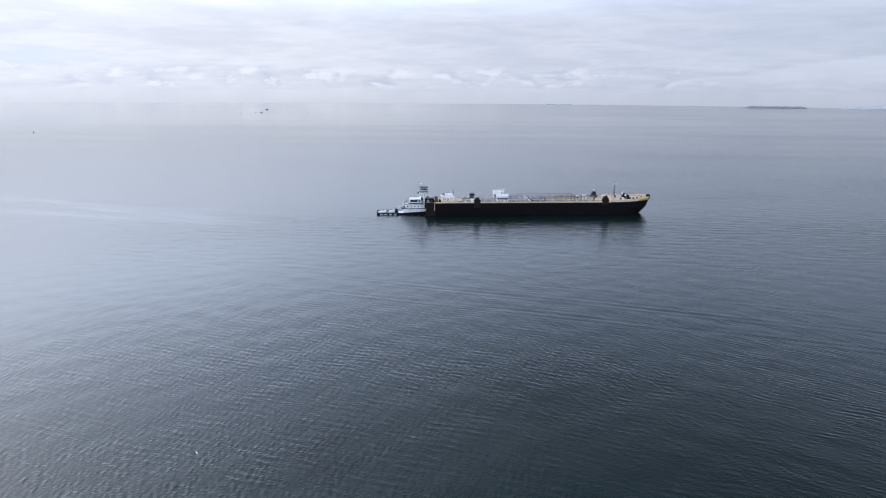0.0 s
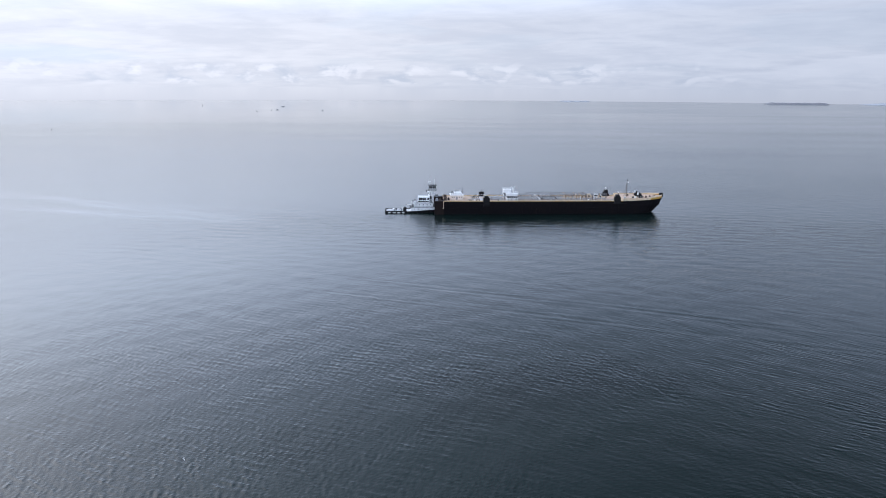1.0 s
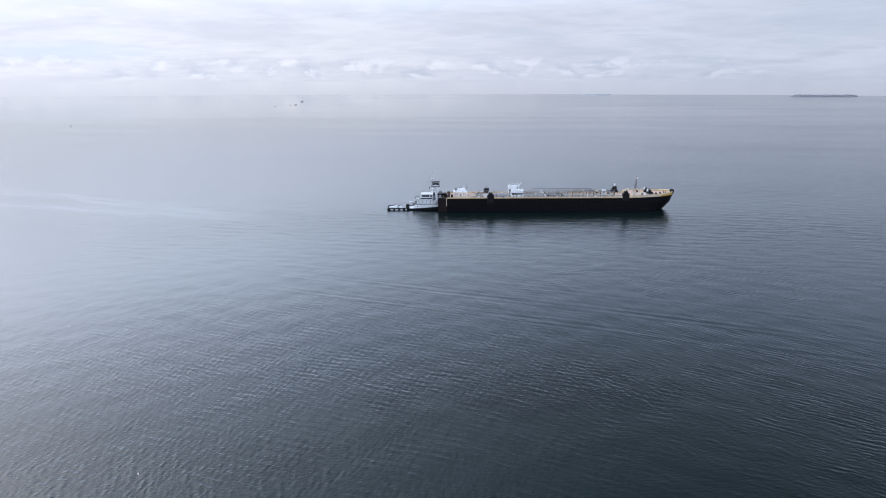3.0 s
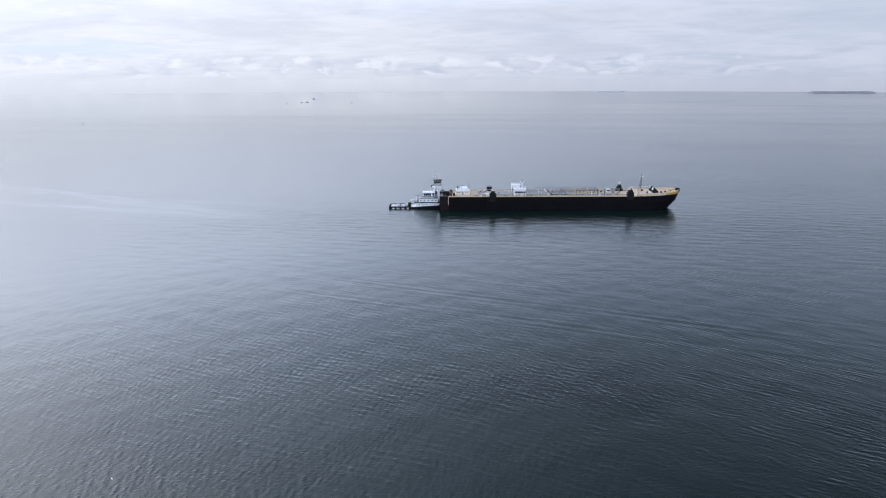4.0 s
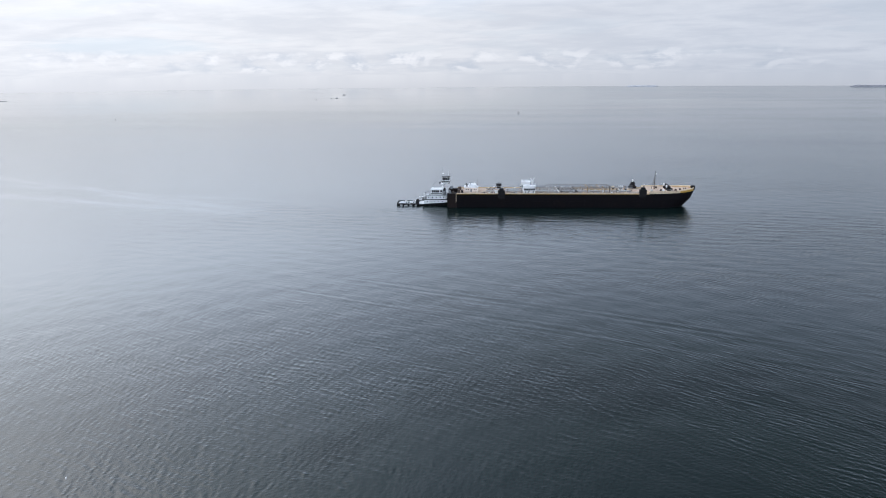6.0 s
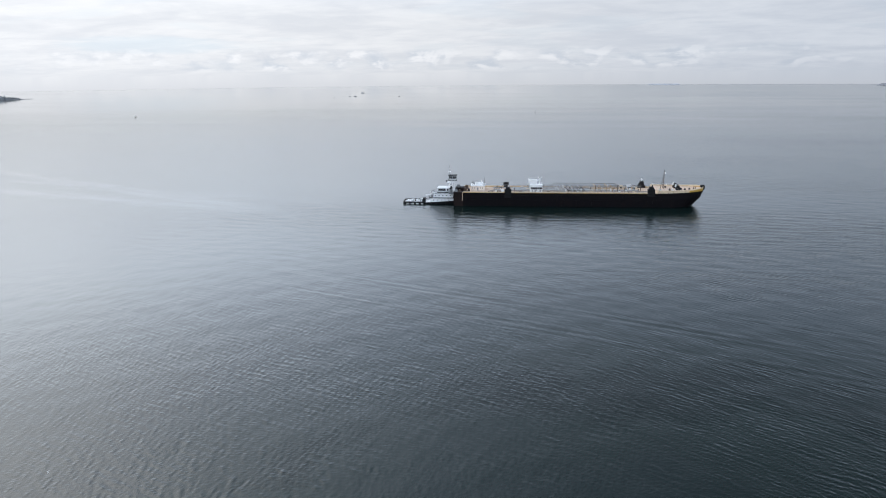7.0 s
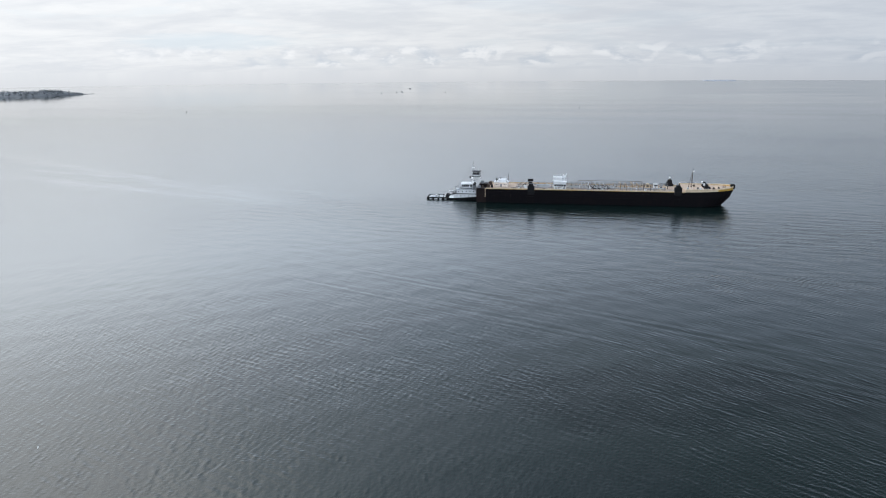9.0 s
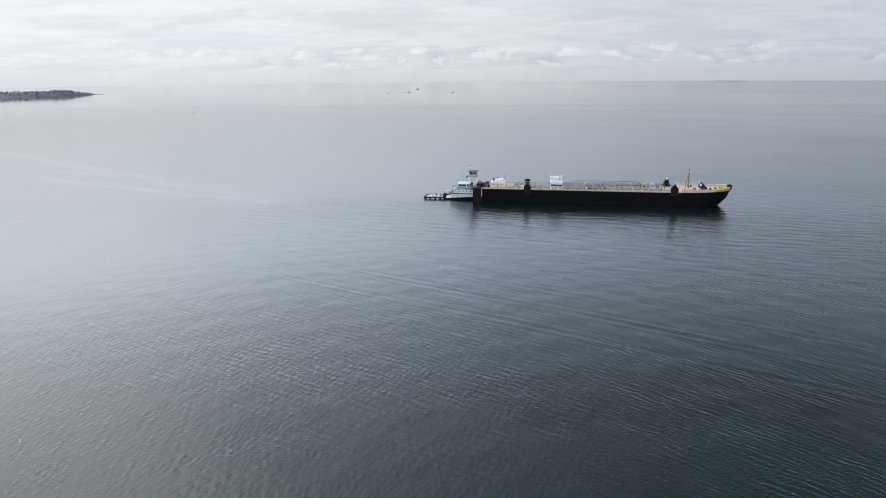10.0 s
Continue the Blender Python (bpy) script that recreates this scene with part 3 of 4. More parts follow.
# aft deckhouse, white, two steps
house = part("aft_deckhouse", box(nb(), 8.4, 17.0, -4.5, 4.5, DECK + 0.1, 14.3, 0.08), M_CREAM, barge, "cream deckhouse with a white upper casing")
part("upper_casing", box(nb(), 11.0, 15.8, -3.0, 3.0, 14.3, 15.7, 0.08), M_WHITE, house)
part("roof_rim", box(nb(), 8.2, 17.2, -4.7, 4.7, 14.2, 14.36, 0.03), M_WHITE, house)
part("door", box(nb(), 12.2, 13.1, -4.55, -4.50, DECK + 0.3, 13.3, 0.02), M_GREY, house)
windows(house, (9.6, 10.8, 14.6, 15.8), -4.5, 12.7, 13.3, 0.5)
windows(house, (9.6, 10.8, 14.6, 15.8), 4.5, 12.7, 13.3, 0.5)
for x, z, r in ((9.6, 16.2, 0.34), (10.4, 15.4, 0.26), (12.1, 16.7, 0.2), (14.9, 17.2, 0.12)):
    part("vent_pipe", rod(rod(nb(), (x, -1.5, 14.3), (x, -1.5, z), r * 0.7), (x, -1.5, z), (x, -1.5, z + 0.4), r, r * 1.1), M_DARK if x < 13 else M_WHITE, house)
bm = rod(nb(), (16.8, 0.5, DECK + 0.1), (16.8, 0.5, 19.0), 0.16, 0.09)
rod(bm, (16.3, 0.5, 17.2), (17.3, 0.5, 17.2), 0.06)
part("light_pole", bm, M_BROWN, barge, "thin brown light pole")
# after winches and lockers by the notch
for x0, x1, y0, y1, h, mat in ((3.9, 6.0, -7.5, -4.0, 1.9, M_BROWN), (6.3, 7.9, -7.0, -4.5, 1.5, M_DARK), (4.2, 6.4, 2.5, 6.0, 1.9, M_BROWN), (-1.6, 0.4, -9.5, -7.2, 1.5, M_GREY), (0.8, 2.4, -9.0, -7.4, 1.2, M_BROWN), (-1.2, 0.9, 7.0, 9.5, 1.5, M_GREY)):
    bm = rod(nb(), ((x0 + x1) / 2, y0 + 0.3, DECK + 0.3 + h * 0.55), ((x0 + x1) / 2, y1 - 0.3, DECK + 0.3 + h * 0.55), h * 0.42, sides=14)
    w = part("mooring_winch", bm, mat, barge)
    for y in (y0, y1 - 0.3):
        part("winch_cheek", box(nb(), x0, x1, y, y + 0.3, DECK + 0.1, DECK + 0.3 + h, 0.12, slope=0.3), mat, w)
for x in (19.5, 21.0, 25.0, 27.0, 38.5, 55.5):
    bm = nb()
    for d in (0, 0.9):
        rod(bm, (x + d, -10.2, DECK + 0.1), (x + d, -10.2, DECK + 0.9), 0.22)
        rod(bm, (x + d, -10.2, DECK + 0.9), (x + d, -10.2, DECK + 1.0), 0.3)
    part("bollard", bm, M_DARK, barge)

# dark fender stations that stand up over the deck edge, in pairs port and starboard
def fender_station(x0, x1, side, z0, z1):
    bm = nb()
    box(bm, x0, x1, *sorted((side * 9.9, side * 12.5)), z0, z1 - 1.3, 0.25)
    box(bm, x0 + 0.6, x1 - 0.7, *sorted((side * 10.2, side * 12.4)), z1 - 1.35, z1, 0.2, slope=0.25)
    st = part("fender_station", bm, M_DARK, barge, "black fender davit over the deck edge")
    for z in np.arange(z0 + 0.5, z1 - 1.5, 0.9):
        part("fender_rib", box(nb(), x0 - 0.06, x1 + 0.06, *sorted((side * 12.48, side * 12.65)), z, z + 0.35, 0.05), M_RUBBER, st)
    bm = nb()
    for d in (0.3, x1 - x0 - 0.4):
        rod(bm, (x0 + d, side * 9.6, DECK + 0.1), (x0 + d, side * 10.3, z1 - 1.2), 0.12, sides=8)
    part("davit_stay", bm, M_DARK, st)
    return st


def lamp_dome(x, y, z, r, parent):
    bm = rod(nb(), (x, y, z), (x, y, z + r), r * 0.55, r * 0.5, 12)
    bmesh.ops.create_uvsphere(bm, u_segments=14, v_segments=8, radius=r, matrix=Matrix.Translation((x, y, z + r * 1.5)))
    part("lamp", bm, M_WHITE, parent, "white lamp dome")


fender_station(29.3, 33.4, -1, 8.3, 15.0)
st = fender_station(28.3, 32.4, 1, 8.3, 12.4)
part("pedestal", rod(nb(), (30.4, 11.0, 11.2), (30.4, 11.0, 12.7), 0.5, 0.42, 14), M_PIPE, st)
part("reel", rod(nb(), (28.9, 11.0, 13.5), (31.9, 11.0, 13.5), 0.85, sides=18), M_DARK, st)
for x in (28.7, 31.8):
    part("reel_flange", rod(nb(), (x, 11.0, 13.5), (x + 0.22, 11.0, 13.5), 1.05, sides=18), M_DARK, st)
part("lamp_post", rod(nb(), (30.4, 11.0, 14.2), (30.4, 11.0, 15.8), 0.14, 0.08), M_DARK, st)
st = fender_station(114.8, 118.9, -1, 9.6, 15.6)
part("horn_post", rod(nb(), (117.3, -11.0, 15.5), (117.3, -11.0, 16.7), 0.32, 0.24), M_DARK, st)
lamp_dome(117.3, -11.0, 16.7, 0.3, st)
st = fender_station(113.0, 117.8, 1, 9.6, 14.2)
part("tower_head", box(nb(), 114.0, 116.9, 9.4, 11.8, 14.2, 15.6, 0.25, slope=0.5), M_DARK, st)
lamp_dome(115.4, 10.6, 15.6, 0.62, st)
part("gear_locker", box(nb(), 27.3, 29.0, -10.9, -9.6, DECK + 0.1, 13.5, 0.08), M_WHITE, barge, "white gear locker")
# two slanting stores davits on the after deck
for x in (22.5, 25.3):
    bm = rod(nb(), (x, 1.0, DECK + 0.1), (x + 3.0, 1.0, 13.9), 0.16, 0.12, 8)
    rod(bm, (x + 2.1, 1.0, DECK + 0.1), (x + 2.2, 1.0, 13.1), 0.14, 0.12, 8)
    part("stores_davit", bm, M_DARK, barge, "black slanting stores davit")

# long white tank aft of the control house
bm = rod(nb(), (34.4, -3.0, 12.7), (42.4, -3.0, 12.7), 0.7, sides=20)
tank = part("slop_tank", bm, M_PIPE, barge, "long pale grey cylindrical tank")
for x in (35.8, 40.6):
    part("saddle", box(nb(), x, x + 0.5, -3.8, -2.2, DECK + 0.1, 12.3), M_PIPE, tank)
for x in (36.5, 40.0):
    part("tank_strap", rod(nb(), (x, -3.0, 12.7), (x + 0.15, -3.0, 12.7), 0.74, sides=20), M_PIPE, tank)

# twin white control houses, port and starboard: solid foot, dark band of windows, roof slab with rails
def control_house(x0, x1, side, y_in, y_out, top):
    lo, hi = sorted((side * y_in, side * y_out))
    sill, head = DECK + 1.75, DECK + 3.05
    house = part("control_house", box(nb(), x0, x1, lo, hi, DECK + 0.1, sill, 0.06), M_WHITE, barge, "white steel control house by the deck edge")
    part("window_storey", box(nb(), x0 + 0.25, x1 - 0.25, lo + 0.25, hi - 0.25, sill, head, 0.03), M_GLASS, house, "dark glazed window storey")
    n = int((x1 - x0) / 1.3)
    for k in range(n + 1):
        x = x0 + 0.12 + (x1 - x0 - 0.24) * k / n
        for y in (lo + 0.14, hi - 0.14):
            part("mullion", box(nb(), x - 0.11, x + 0.11, y - 0.11, y + 0.11, sill - 0.02, head + 0.02), M_WHITE, house)
    part("upper_wall", box(nb(), x0, x1, lo, hi, head, top - 0.25, 0.05), M_WHITE, house)
    part("roof", box(nb(), x0 - 0.3, x1 + 0.3, lo - 0.3, hi + 0.3, top - 0.25, top, 0.05), M_WHITE, house)
    part("ledge", box(nb(), x0 - 0.2, x1 + 0.2, lo - 0.25, hi + 0.25, sill - 0.16, sill - 0.02, 0.04), M_WHITE, house)
    for x, w in ((x0 + 0.9, 0.8), (x0 + 2.6, 1.2), (x1 - 1.6, 0.8)):
        for y in (lo - 0.03, hi):
            part("door", box(nb(), x, x + w, y, y + 0.03, DECK + 0.25, sill - 0.25, 0.01), M_GREY, house)
    for y in (lo - 0.2, hi + 0.2):
        bm = rod(nb(), (x0 - 0.2, y, top + 0.85), (x1 + 0.2, y, top + 0.85), 0.05, sides=6)
        for k in range(5):
            x = x0 - 0.2 + (x1 - x0 + 0.4) * k / 4
            rod(bm, (x, y, top - 0.05), (x, y, top + 0.85), 0.05, sides=6)
        part("roof_rail", bm, M_WHITE, house)
    bm = nb()
    ys = (lo + hi) / 2
    for d in (-0.35, 0.35):
        rod(bm, (x0, ys + d, head), (x0 - 2.2, ys + d, DECK + 0.1), 0.08, sides=6)
    for k in range(8):
        t = k / 8
        box(bm, x0 - 2.2 * t - 0.12, x0 - 2.2 * t + 0.12, ys - 0.35, ys + 0.35, head - 2.9 * t - 0.1, head - 2.9 * t - 0.05)
    part("stair", bm, M_WHITE, house)
    return house


house = control_house(45.0, 52.3, -1, 3.6, 8.0, 15.7)
part("locker", box(nb(), 46.0, 48.2, -6.8, -4.8, 15.7, 16.5, 0.08), M_WHITE, house)
house = control_house(44.8, 49.9, 1, 6.2, 10.6, 16.3)
part("roof_vent", rod(rod(nb(), (46.2, 8.0, 16.3), (46.2, 8.0, 16.9), 0.3, 0.3), (46.2, 8.0, 16.9), (46.2, 8.0, 17.2), 0.48, 0.4), M_PIPE, house)
crane = part("hose_crane", rod(nb(), (51.5, 8.6, DECK + 0.1), (51.5, 8.6, 16.9), 0.5, 0.4, 14), M_WHITE, barge, "white hose handling crane with folded arms")
part("crane_head", box(nb(), 50.6, 52.4, 8.0, 9.2, 15.6, 16.5, 0.12), M_WHITE, crane)
part("crane_arm", rod(rod(nb(), (51.5, 8.6, 16.2), (52.8, 8.2, 18.3), 0.24, 0.15), (51.5, 8.6, 16.6), (50.3, 9.0, 18.2), 0.22, 0.15), M_WHITE, crane)
part("crane_ram", rod(nb(), (52.0, 8.5, 15.0), (52.5, 8.3, 17.4), 0.12), M_GREY, crane)

# valves and small gear along the pipes
for k in range(26):
    x, y = 53.5 + k * 2.25, (-4.1, 2.6, -6.0, -2.2)[k % 4]
    h = rng.uniform(0.5, 1.3)
    bm = rod(nb(), (x, y, DECK + 0.1), (x, y, DECK + 1.0 + h), 0.13, sides=8)
    box(bm, x - 0.35, x + 0.35, y - 0.35, y + 0.35, DECK + 0.6, DECK + 1.1, 0.06)
    valve = part("valve", bm, (M_WHITE, M_BROWN, M_PIPE, M_DARK, M_WHITE, M_OCHRE)[k % 6], barge)
    part("valve_wheel", ring(nb(), (x, y, DECK + 1.0 + h), (0, 0.5, 1), 0.36, 0.06, 12, 6), (M_DARK, M_BROWN)[k % 2], valve)

# ventilator lockers forward
for x, w, h, mat, label in ((100.2, 1.7, 2.6, M_BUFF, "buff ventilator locker"), (104.6, 2.4, 3.0, M_WHITE, "white ventilator locker"), (108.2, 1.3, 2.0, M_PIPE, "pale grey ventilator locker")):
    locker = part("vent_locker", box(nb(), x, x + w, -0.2, 1.4, DECK + 0.1, DECK + h, 0.08), mat, barge, label)
    part("locker_cap", box(nb(), x - 0.25, x + w + 0.25, -0.5, 1.7, DECK + h, DECK + h + 0.5, 0.1), mat, locker)
    part("louvre", box(nb(), x + 0.2, x + w - 0.2, -0.25, -0.20, DECK + h - 1.2, DECK + h - 0.5), M_DARK, locker)

# foremast: two raked legs, cross bars, lamps
bm = rod(nb(), (126.6, -0.1, FC - 0.5), (126.4, 0, 23.8), 0.2, 0.09)
mast = part("foremast", bm, M_BROWN, barge, "tall dark brown foremast with lamps")
part("mast_leg", rod(nb(), (124.6, -0.1, FC - 0.5), (126.2, 0, 21.4), 0.14, 0.09), M_BROWN, mast)
part("mast_leg", rod(nb(), (126.4, 2.0, FC - 0.5), (126.4, 0.1, 20.0), 0.14, 0.09), M_BROWN, mast)
for z, w in ((16.5, 0.8), (19.0, 0.5)):
    part("cross_bar", rod(nb(), (126.5 - w * 1.6, 0, z), (126.5, 0, z), 0.07), M_BROWN, mast)
part("lamp", rod(nb(), (126.9, 0, 21.9), (126.9, 0, 22.6), 0.3, 0.24, 12), M_WHITE, mast, "white mast lamp")
part("lamp", rod(nb(), (126.4, 0, 23.4), (126.4, 0, 24.0), 0.2, 0.15, 12), M_DARK, mast)

# windlasses and gear on the forecastle
FD = FC - 0.55
for x, y, h in ((133.8, -4.2, 2.9), (134.2, 3.2, 2.9)):
    bm = rod(nb(), (x, y - 1.3, FD + 1.5), (x, y + 1.3, FD + 1.5), 1.1, sides=16)
    w = part("windlass", bm, M_DARK, barge, "black anchor windlass")
    for d in (-1.5, 1.3):
        part("windlass_cheek", box(nb(), x - 1.3, x + 1.3, y + d, y + d + 0.25, FD, FD + h, 0.1, slope=0.5), M_DARK, w)
    part("gear_case", box(nb(), x + 0.9, x + 2.6, y - 1.0, y + 1.0, FD, FD + 1.4, 0.2, slope=0.3), M_DARK, w)
    part("brake_housing", box(nb(), x - 1.6, x - 0.7, y - 0.5, y + 0.5, FD + 1.8, FD + 3.4, 0.15), M_WHITE, w)
for x, y, mat in ((128.9, -6.0, M_BROWN), (130.4, -6.4, M_WHITE), (128.5, 4.0, M_BROWN), (138.0, -5.0, M_BROWN), (141.2, -3.2, M_BROWN), (123.0, -7.5, M_PIPE)):
    bm = rod(nb(), (x, y - 0.5, FD + 0.7), (x, y + 0.5, FD + 0.7), 0.5, sides=12)
    box(bm, x - 0.6, x + 0.6, y - 0.7, y + 0.7, FD - 0.02, FD + 0.35, 0.05)
    part("capstan", bm, mat, barge)
bm = nb()
for d in (0, 1.1):
    rod(bm, (144.0 + d, -1.6, FD + 0.2), (144.0 + d, -1.6, FD + 1.3), 0.24)
part("bollard", bm, M_DARK, barge)

# ---- tug ----
tug = thing("tugboat", "white and black ocean tug pushing in the barge's stern notch", "tugboat", HEADING)


def tug_half(x):
    if x < -31:
        return 4.0 + 1.3 * math.sqrt(max(0.0, 1 - ((-31 - x) / 3.2) ** 2))
    return 5.3 if x < -4 else 5.3 - 3.2 * ((x + 4) / 8) ** 1.6


def tug_sheer(x):
    return 3.75 + 1.3 * max(0.0, (x + 22) / 22) ** 1.2


tx = [-34.2, -33.6, -32.5, -30, -25, -20, -16, -12, -8, -4, 0, 3, 3.9]
bm = nb()
rows = []
for x in tx:
    b, z = tug_half(x), tug_sheer(x) - 0.9
    rows.append([(x, -b, z), (x, -b * 0.98, 1.2), (x, -b * 0.92, -0.5), (x, -b * 0.6, -2.5), (x, b * 0.6, -2.5), (x, b * 0.92, -0.5), (x, b * 0.98, 1.2), (x, b, z)])
loft(bm, rows)
part("hull", bm, M_HULL, tug, "black tug hull")
for side in (-1, 1):
    bm = nb()
    loft(bm, [[(x, side * tug_half(x), tug_sheer(x) - 0.95), (x, side * (tug_half(x) + 0.06), tug_sheer(x)), (x, side * (tug_half(x) - 0.16), tug_sheer(x)), (x, side * (tug_half(x) - 0.16), tug_sheer(x) - 0.95)] for x in tx[:-1]])
    part("bulwark", bm, M_HULL, tug, "black bulwark")
    bm = nb()
    for a, b in zip(tx[:-2], tx[1:-1]):
        rod(bm, (a, side * (tug_half(a) + 0.15), tug_sheer(a) - 0.15), (b, side * (tug_half(b) + 0.15), tug_sheer(b) - 0.15), 0.26, sides=8)
        rod(bm, (a, side * (tug_half(a) + 0.1), tug_sheer(a) - 0.5), (b, side * (tug_half(b) + 0.1), tug_sheer(b) - 0.5), 0.22, sides=8)
    part("rubber_belt", bm, M_RUBBER, tug)
    bm = nb()
    for a, b in zip(tx[:5], tx[1:6]):
        rod(bm, (a, side * (tug_half(a) - 0.1), tug_sheer(a) + 0.3), (b, side * (tug_half(b) - 0.1), tug_sheer(b) + 0.3), 0.24, sides=8)
    for x in (-33.6, -30.6, -27.2, -23.8, -20.4):
        rod(bm, (x, side * (tug_half(x) - 0.1), tug_sheer(x) - 0.1), (x, side * (tug_half(x) - 0.1), tug_sheer(x) + 0.3), 0.2, sides=8)
    part("tow_rail", bm, M_DARK, tug, "thick black pipe rail round the after deck")
    # added white plates stand in for freeing ports that show pale through the bulwark
    for x0, x1 in ((-32.3, -30.6), (-29.4, -27.4), (-26.2, -24.4), (-23.0, -21.6)):
        bm = nb()
        loft(bm, [[(x, side * (tug_half(x) + 0.02), tug_sheer(x) - 0.30), (x, side * (tug_half(x) + 0.42), tug_sheer(x) - 0.34), (x, side * (tug_half(x) + 0.42), tug_sheer(x) - 0.72), (x, side * (tug_half(x) + 0.02), tug_sheer(x) - 0.76)] for x in (x0, (x0 + x1) / 2, x1)])
        part("freeing_port_plate", bm, M_WHITE, tug, "white plate standing in for a freeing port in the bulwark")
    for x in np.arange(-32.0, -3, 3.1):
        part("tyre_fender", ring(nb(), (x, side * (tug_half(x) + 0.3), tug_sheer(x) - 1.5), (0, 1, 0), 0.55, 0.24, 14, 8), M_RUBBER, tug, smooth=True)
bm = nb()
box(bm, -34.35, -34.05, -4.2, 4.2, 2.2, 4.15, 0.1)
part("stern_bulwark", bm, M_HULL, tug)
bm = nb()
loft(bm, [[(x, -b, z), (x, b, z), (x, b, z + 0.08), (x, -b, z + 0.08)] for x, b, z in [(x, tug_half(x) - 0.2, tug_sheer(x) - 0.2) for x in tx[1:-1]]])
part("after_deck", bm, M_AFT, tug, "pale weathered after deck")
# towing gear on the after deck
bm = rod(nb(), (-21.5, -1.6, 4.5), (-21.5, 1.6, 4.5), 0.85, sides=16)
winch = part("tow_winch", bm, M_DARK, tug, "black towing winch")
for y in (-1.9, 1.6):
    part("winch_cheek", box(nb(), -22.7, -20.3, y, y + 0.3, 3.3, 5.7, 0.1, slope=0.4), M_DARK, winch)
for x, y0, y1, h in ((-26.4, -2.4, -0.6, 1.6), (-29.6, -1.6, 1.2, 1.5), (-32.3, -2.6, 1.4, 1.1), (-24.2, 0.2, 3.0, 1.5)):
    part("deck_locker", box(nb(), x, x + 1.9, y0, y1, 3.3, 3.45 + h, 0.08), M_WHITE, tug)
for x in (-28.0, -23.6):
    bm = nb()
    rod(bm, (x, -4.6, 4.9), (x, 4.6, 4.9), 0.16)
    rod(bm, (x, -4.6, 3.3), (x, -4.6, 4.9), 0.16)
    rod(bm, (x, 4.6, 3.3), (x, 4.6, 4.9), 0.16)
    part("tow_bow", bm, M_DARK, tug)
bm = ring(nb(), (-27.6, 0.9, 3.55), (0, 0, 1), 1.0, 0.16)
ring(bm, (-27.6, 0.9, 3.8), (0, 0, 1), 0.8, 0.16)
part("rope_coil", bm, M_DARK, tug)
# deckhouse, two decks, with a dark line between them
house = part("deckhouse", box(nb(), -17.2, -2.6, -4.5, 4.5, 2.7, 6.5, 0.1), M_WHITE, tug, "white two-deck tug house")
part("boat_deck", box(nb(), -18.2, -2.2, -5.1, 5.1, 6.45, 6.78, 0.04), M_DARK, house)
part("upper_house", box(nb(), -15.4, -2.9, -4.2, 4.2, 6.72, 9.1, 0.1, slope=0.4), M_WHITE, house)
part("bridge_deck", box(nb(), -15.4, -2.6, -4.6, 4.6, 9.1, 9.28, 0.04), M_GREY, house)
windows(house, (-15, -12.6, -10.2, -7.8, -5.4), -4.5, 4.9, 5.4, 0.45, "porthole")
windows(house, (-15, -12.6, -10.2, -7.8, -5.4), 4.5, 4.9, 5.4, 0.45, "porthole")
windows(house, (-14, -11.6, -9.2, -6.8, -4.6), -4.2, 7.7, 8.3, 0.6)
bridge = part("lower_wheelhouse", box(nb(), -13.0, -5.4, -3.6, 3.6, 9.28, 12.7, 0.12, slope=0.5), M_WHITE, tug, "white lower wheelhouse")
# dark strip modelled in place of the shadow at the wheelhouse ledge
part("ledge_shadow_band", box(nb(), -12.9, -5.5, -3.66, 3.66, 9.75, 10.4, slope=0.06), M_DARK, bridge)
part("roof", box(nb(), -12.9, -4.9, -3.8, 3.8, 12.7, 12.9, 0.05), M_WHITE, bridge)
windows(bridge, (-11.6, -10.4, -9.2, -8.0), -3.6, 10.9, 12.4, 1.1)
windows(bridge, (-6.2,), -3.6, 11.0, 12.35, 1.05)
windows(bridge, (-11.5, -10.3, -9.1, -6.2), 3.6, 11.0, 12.35, 1.05)
for y in (-2.6, 2.6):
    stack = part("exhaust_stack", rod(nb(), (-4.0, y, 9.2), (-4.3, y, 12.2), 0.7, 0.6, 16), M_GREY, tug, "grey exhaust stack with black top")
    part("stack_top", rod(nb(), (-4.3, y, 11.8), (-4.4, y, 12.9), 0.68, 0.62, 16), M_DARK, stack)
part("rescue_boat", loft(nb(), [[(x, -3.4 - w, 8.2), (x, -3.4, 7.4 + (0.8 - w) * 0.3), (x, -3.4 + w, 8.2), (x, -3.4, 8.4)] for x, w in ((-20.4, 0.1), (-19.8, 0.6), (-18.2, 0.8), (-17.2, 0.6), (-16.9, 0.15))]), M_WHITE, tug, "small white rescue boat")
crane = part("boat_crane", rod(nb(), (-17.0, -2.2, 6.7), (-17.0, -2.2, 10.4), 0.22), M_WHITE, tug, "white boat crane")
part("crane_jib", rod(nb(), (-17.0, -2.2, 10.3), (-14.2, -2.6, 11.4), 0.14), M_DARK, crane)
part("life_raft", rod(nb(), (-15.4, -4.0, 9.75), (-14.0, -4.0, 9.75), 0.42, sides=14), M_WHITE, tug)
